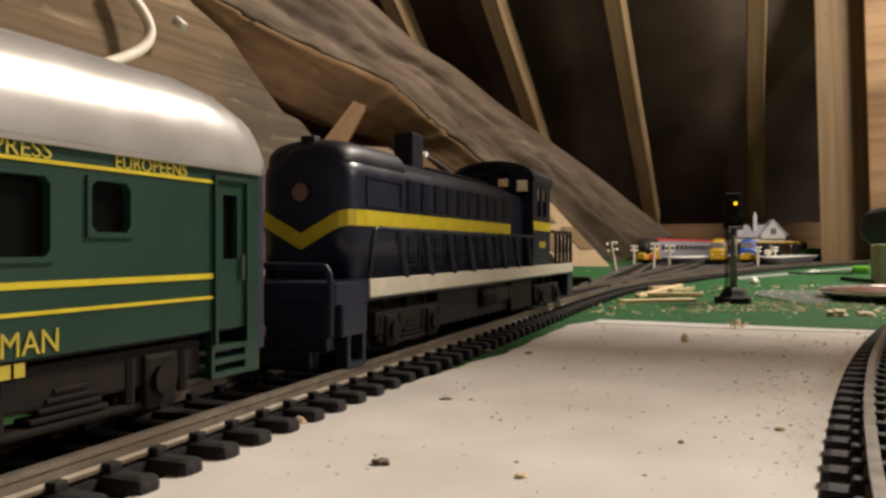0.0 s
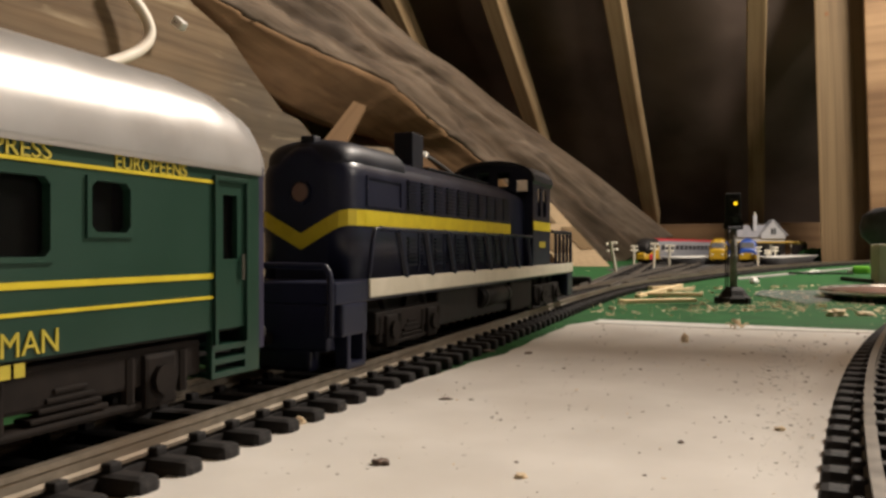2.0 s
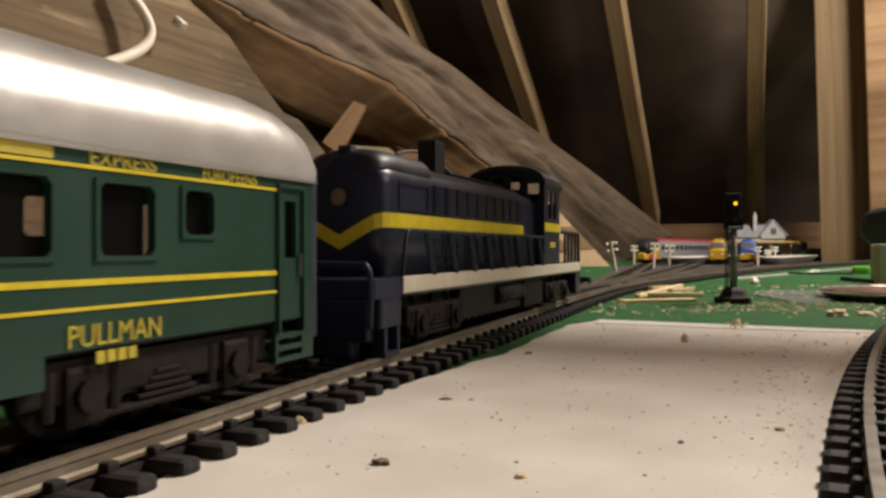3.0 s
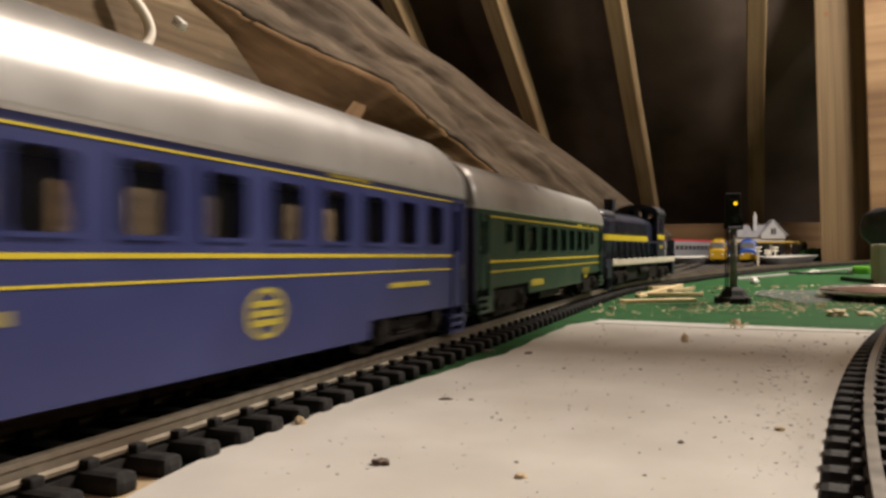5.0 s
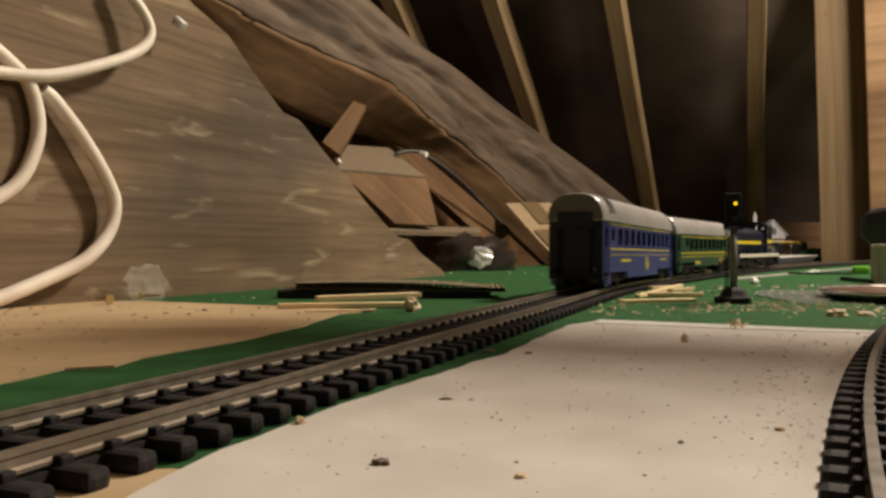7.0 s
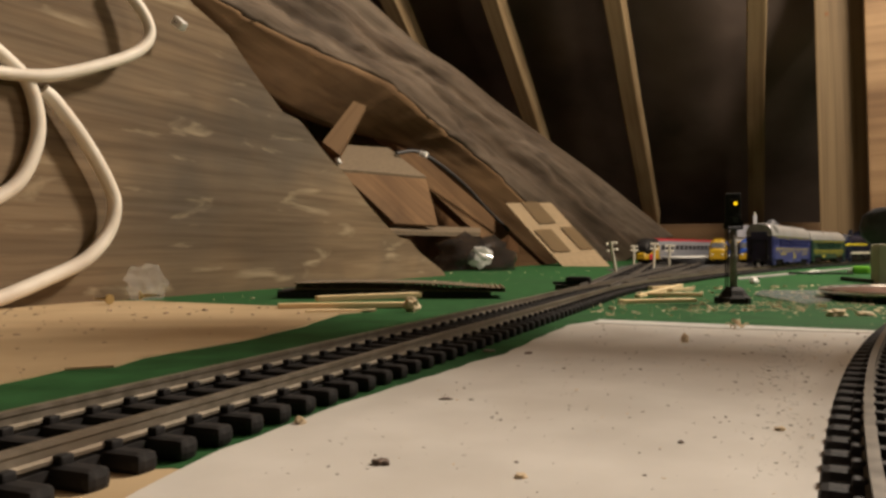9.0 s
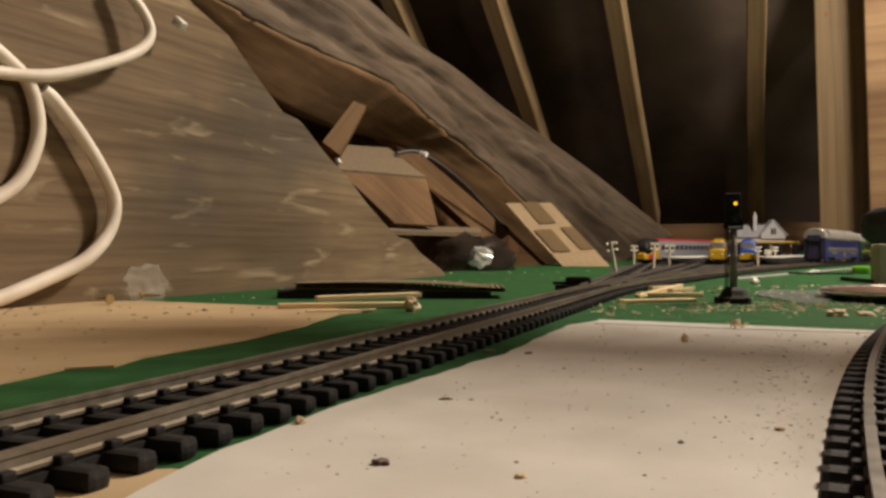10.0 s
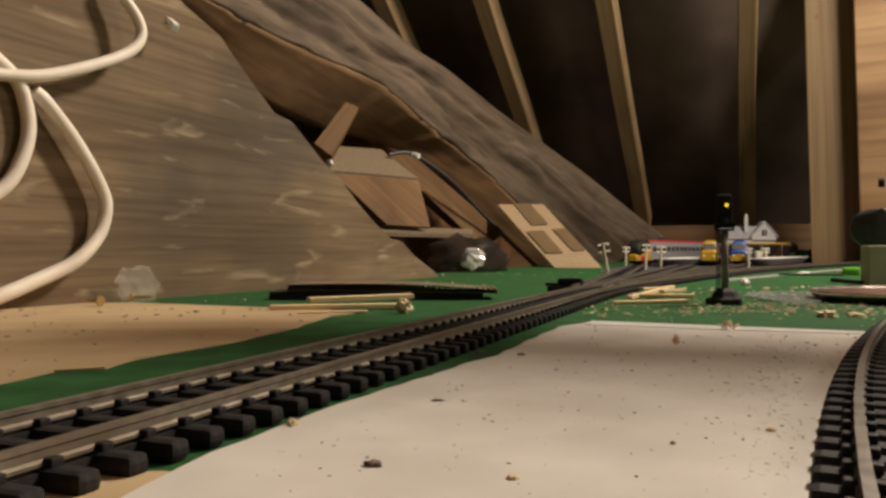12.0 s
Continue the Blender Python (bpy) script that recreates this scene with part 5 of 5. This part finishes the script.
def on_sheet():
    while True:
        x, y = random.uniform(-.03, .20), random.triangular(.07, .29, .10)
        if x > -.0285 + .0 + (y - .09) * .42 + .004:
            return x, y


def on_green():
    y = random.triangular(.30, .60, .36)
    return random.uniform(.02 + (y - .3) * .5, .05 + y * .55), y


def by_edge():
    return random.uniform(.06, .26), random.gauss(.335, .018)


def on_left():
    y = random.uniform(.40, .95)
    return random.uniform(-.12, .05) + (y - .5) * .33, y


scatter("dark_crumbs", 900, CHIPDARK, "dark crumbs of dirt on the white panel", on_sheet, .00018, .00062, .0008)
scatter("sawdust", 160, CHIP, "pale sawdust on the white panel", on_sheet, .00015, .0006, .0008)
scatter("sawdust", 300, CHIP, "pale sawdust scattered over the green paint", on_green, .0004, .0013, 0)
scatter("sawdust", 200, CHIP, "drift of pale sawdust by the panel edge", by_edge, .0004, .0013, 0)
scatter("sawdust", 80, CHIP, "pale crumbs on the green paint", on_left, .0003, .0007, 0)


def on_bare():
    while True:
        y = random.uniform(.16, .36)
        x = random.uniform(-.20, -.03)
        if x < -.082 + (y - .15) * .25:
            return x, y


def drips():
    y = random.uniform(.088, .21)
    return .4186 * y + random.gauss(.002, .0032), y


scatter("dark_crumbs", 130, CHIPDARK, "dark crumbs on the bare plywood", on_bare, .0003, .0010, .0005)
scatter("flaked_paint", 420, PLASTICW, "flakes of dried white paint on the panel", drips, .00025, .0007, .0008, .25)


def drift():
    return .2 * random.gauss(.0, .16) + .165 + .02 * random.random(), random.gauss(.375, .010)


def line_of_dust():
    x = random.uniform(.095, .150)
    return x, .336 - (x - .12) * .10 + random.gauss(0, .0022)


scatter("sawdust", 420, CHIP, "thin drift of fine sawdust round the signal foot", drift, .00015, .0004, 0)
scatter("sawdust", 240, CHIP, "line of fine sawdust on the green paint", line_of_dust, .00015, .0004, 0)
tagged(part("glue_bead", crumple((.0024, .0020, .0020), 21), PLASTICW, at=Matrix.Translation((*(0.2272, 0.5784), .0016)), smooth=True), "shiny white bead of glue on the green paint", "bead")


def chip(at, size, material, label, z=.0008, seed=0, turn=0):
    return tagged(part("wood_chip", crumple(size, seed), material, at=Matrix.Translation((*at, z + size[2] * .6)) @ pose(0, 0, 0, 0, 0, turn)), label, "wood chip", "loose wood chips")


chip((-0.0074, 0.0931), (.0010, .0006, .0004), CHIPDARK, "dark brown flake on the white panel", seed=1, turn=-15)
chip((0.0086, 0.0876), (.0006, .0005, .0003), CHIP, "pale wood chip on the white panel", seed=2)
chip((0.0469, 0.1102), (.0007, .0005, .0003), CHIP, "pale wood chip on the white panel", seed=3)
chip((0.0654, 0.2140), (.0008, .0006, .0013), CHIP, "pale chip standing on the white panel", seed=4)
chip((-0.0208, 0.1147), (.0007, .0005, .0006), CHIP, "pale chip at the edge of the track", seed=5)
chip((0.1511, 0.3039), (.0036, .0020, .0016), CHIP, "pale wood chip on the green paint", 0, 6)
chip((0.1636, 0.3063), (.0026, .0013, .0010), CHIP, "pale wood chip on the green paint", 0, 7)
chip((0.0310, 0.1031), (.0003, .0003, .0002), CHIPDARK, "dark crumb on the white panel", seed=8)
chip((0.0113, 0.1951), (.0013, .0005, .0003), CHIPDARK, "dark flake at the edge of the track", seed=9)
chip((0.0206, 0.1909), (.0008, .0004, .0003), CHIPDARK, "dark flake on the white panel", seed=10)
chip((0.0004, 0.1329), (.0010, .0003, .0002), CHIPDARK, "thin flake on the white panel", seed=12)
random.seed(21)
sh = thing("wood_shavings", "small heap of curled wood shavings", "shavings", pose(*(0.0926, 0.2502), .0010))
for k in range(14):
    a, r = random.random() * FULL, random.uniform(0, .0028)
    c = (math.cos(a) * r * 1.4, math.sin(a) * r * .6, random.uniform(.0004, .0022))
    w = random.uniform(.0005, .0011)
    pts = [(c[0] + w * math.cos(q * 1.1 + a), c[1] + w * .6 * math.sin(q * 1.3), c[2] + w * .5 * math.sin(q)) for q in range(5)]
    part("shaving", tube(spline(pts, 3), .00022, n=5), CHIP, sh)

# ---- the tracks, last: rails and sleepers ----
JOINT = -.2 + 74 * PITCH
loose_track = lay_track("loose_track", path, -.2, JOINT, "loose springy length of black-sleepered model track with silver rails", phase=.0035)
lay_track("main_track", path, JOINT, 1.88, "black-sleepered model track with silver rails", phase=.0035)
lay_track("curved_track", ring_line, 0, .42, "curved model track on the white panel", mat=GREYRAIL, half=.0138)
lay_track("station_track", straight_from(.398), .10, 1.5, "model track leading straight into the station", GREYRAIL, joined=True)
lay_track("station_track", straight_from(.50), .12, 1.3, "model track leading into the station", GREYRAIL, joined=True)
lay_track("station_track", bent_from(path, .30, -3.0, .25), .16, 1.45, "model track branching to the far platform", GREYRAIL, joined=True)


# ---- what moves ----
TAIL = [(0, -.2931), (2.15, -.2931), (2.5, -.2905), (2.8, -.2832), (3.0, -.2780), (3.2, -.2715), (3.6, -.2480), (4.0, -.1970), (4.4, -.1280), (4.8, -.0470), (5.0, -.0080), (5.5, .0895),
        (6.0, .1920), (6.5, .2890), (7.0, .3970), (7.5, .5240), (8.0, .6680), (8.8, .9110), (9.5, 1.1120), (10.5, 1.3780), (11.2, 1.5600), (12.0, 1.7650)]


def tail_at(t):
    """How far the train's rear end has come at t seconds."""
    ts, ss = [q[0] for q in TAIL], [q[1] for q in TAIL]
    m = [0.0] + [(ss[i + 1] - ss[i - 1]) / (ts[i + 1] - ts[i - 1]) for i in range(1, len(ts) - 1)] + [.25]
    m[1] = 0.0
    for i in range(len(ts) - 1):
        if t <= ts[i + 1]:
            h = ts[i + 1] - ts[i]
            u = (t - ts[i]) / h
            return ((2 * u ** 3 - 3 * u * u + 1) * ss[i] + (u ** 3 - 2 * u * u + u) * h * m[i] + (3 * u * u - 2 * u ** 3) * ss[i + 1] + (u ** 3 - u * u) * h * m[i + 1])
    return ss[-1]


def vehicle_pose(s, length, lift=0.0):
    """A vehicle on its bogies; lift is how much higher its rear end rides."""
    ax, ay, _ = path(s + .18 * length)
    bx, by, _ = path(s + .82 * length)
    h = math.atan2(bx - ax, by - ay)
    return pose(ax - math.sin(h) * .18 * length, ay - math.cos(h) * .18 * length, lift, -math.degrees(lift / length), 0, -math.degrees(h))


# how far the loose length of track is pressed down by the train: 1 under its weight, 0 when it has sprung back
PRESSED = [(0, 1), (2.5, 1), (3.2, .92), (4.0, .75), (4.8, .58), (5.2, .48), (5.6, .16), (6.0, .03), (7.0, 0), (12.0, 0)]


def pressed_pose(w):
    """The loose track turned a little about its far joint, its free end down and aside."""
    x, y, h = path(JOINT)
    turn = Matrix.Rotation(w * .0235, 4, "Z") @ Matrix.Rotation(w * .0011, 4, Vector((math.cos(h), -math.sin(h), 0)))
    return Matrix.Translation((x, y, 0)) @ turn @ Matrix.Translation((-x, -y, 0))


def motions():
    walk(loose_track, [(t, pressed_pose(w)) for t, w in PRESSED])
    times = sorted({0.0, 2.1, *[round(2.2 + i * .1, 2) for i in range(99)]})
    for ob, offset, length in ((blue_coach, 0, BL), (green_coach, BL + .0066, GL), (loco, BL + .0066 + GL + .0205, .1925)):
        walk(ob, [(t, vehicle_pose(tail_at(t) + offset, length, .0017 if ob is blue_coach else 0)) for t in times])
    spins = [0.0, 2.1] + [round(2.2 + i / 30, 4) for i in range(295)]
    for w, owner, y, r in WHEELS:
        low = .0017 * (1 - y / BL) if owner is blue_coach else 0
        rows = [(t, pose(0, y, .0054 + r - low, -math.degrees((tail_at(t) - tail_at(0)) / r))) for t in spins]
        walk(w, rows)


motions()
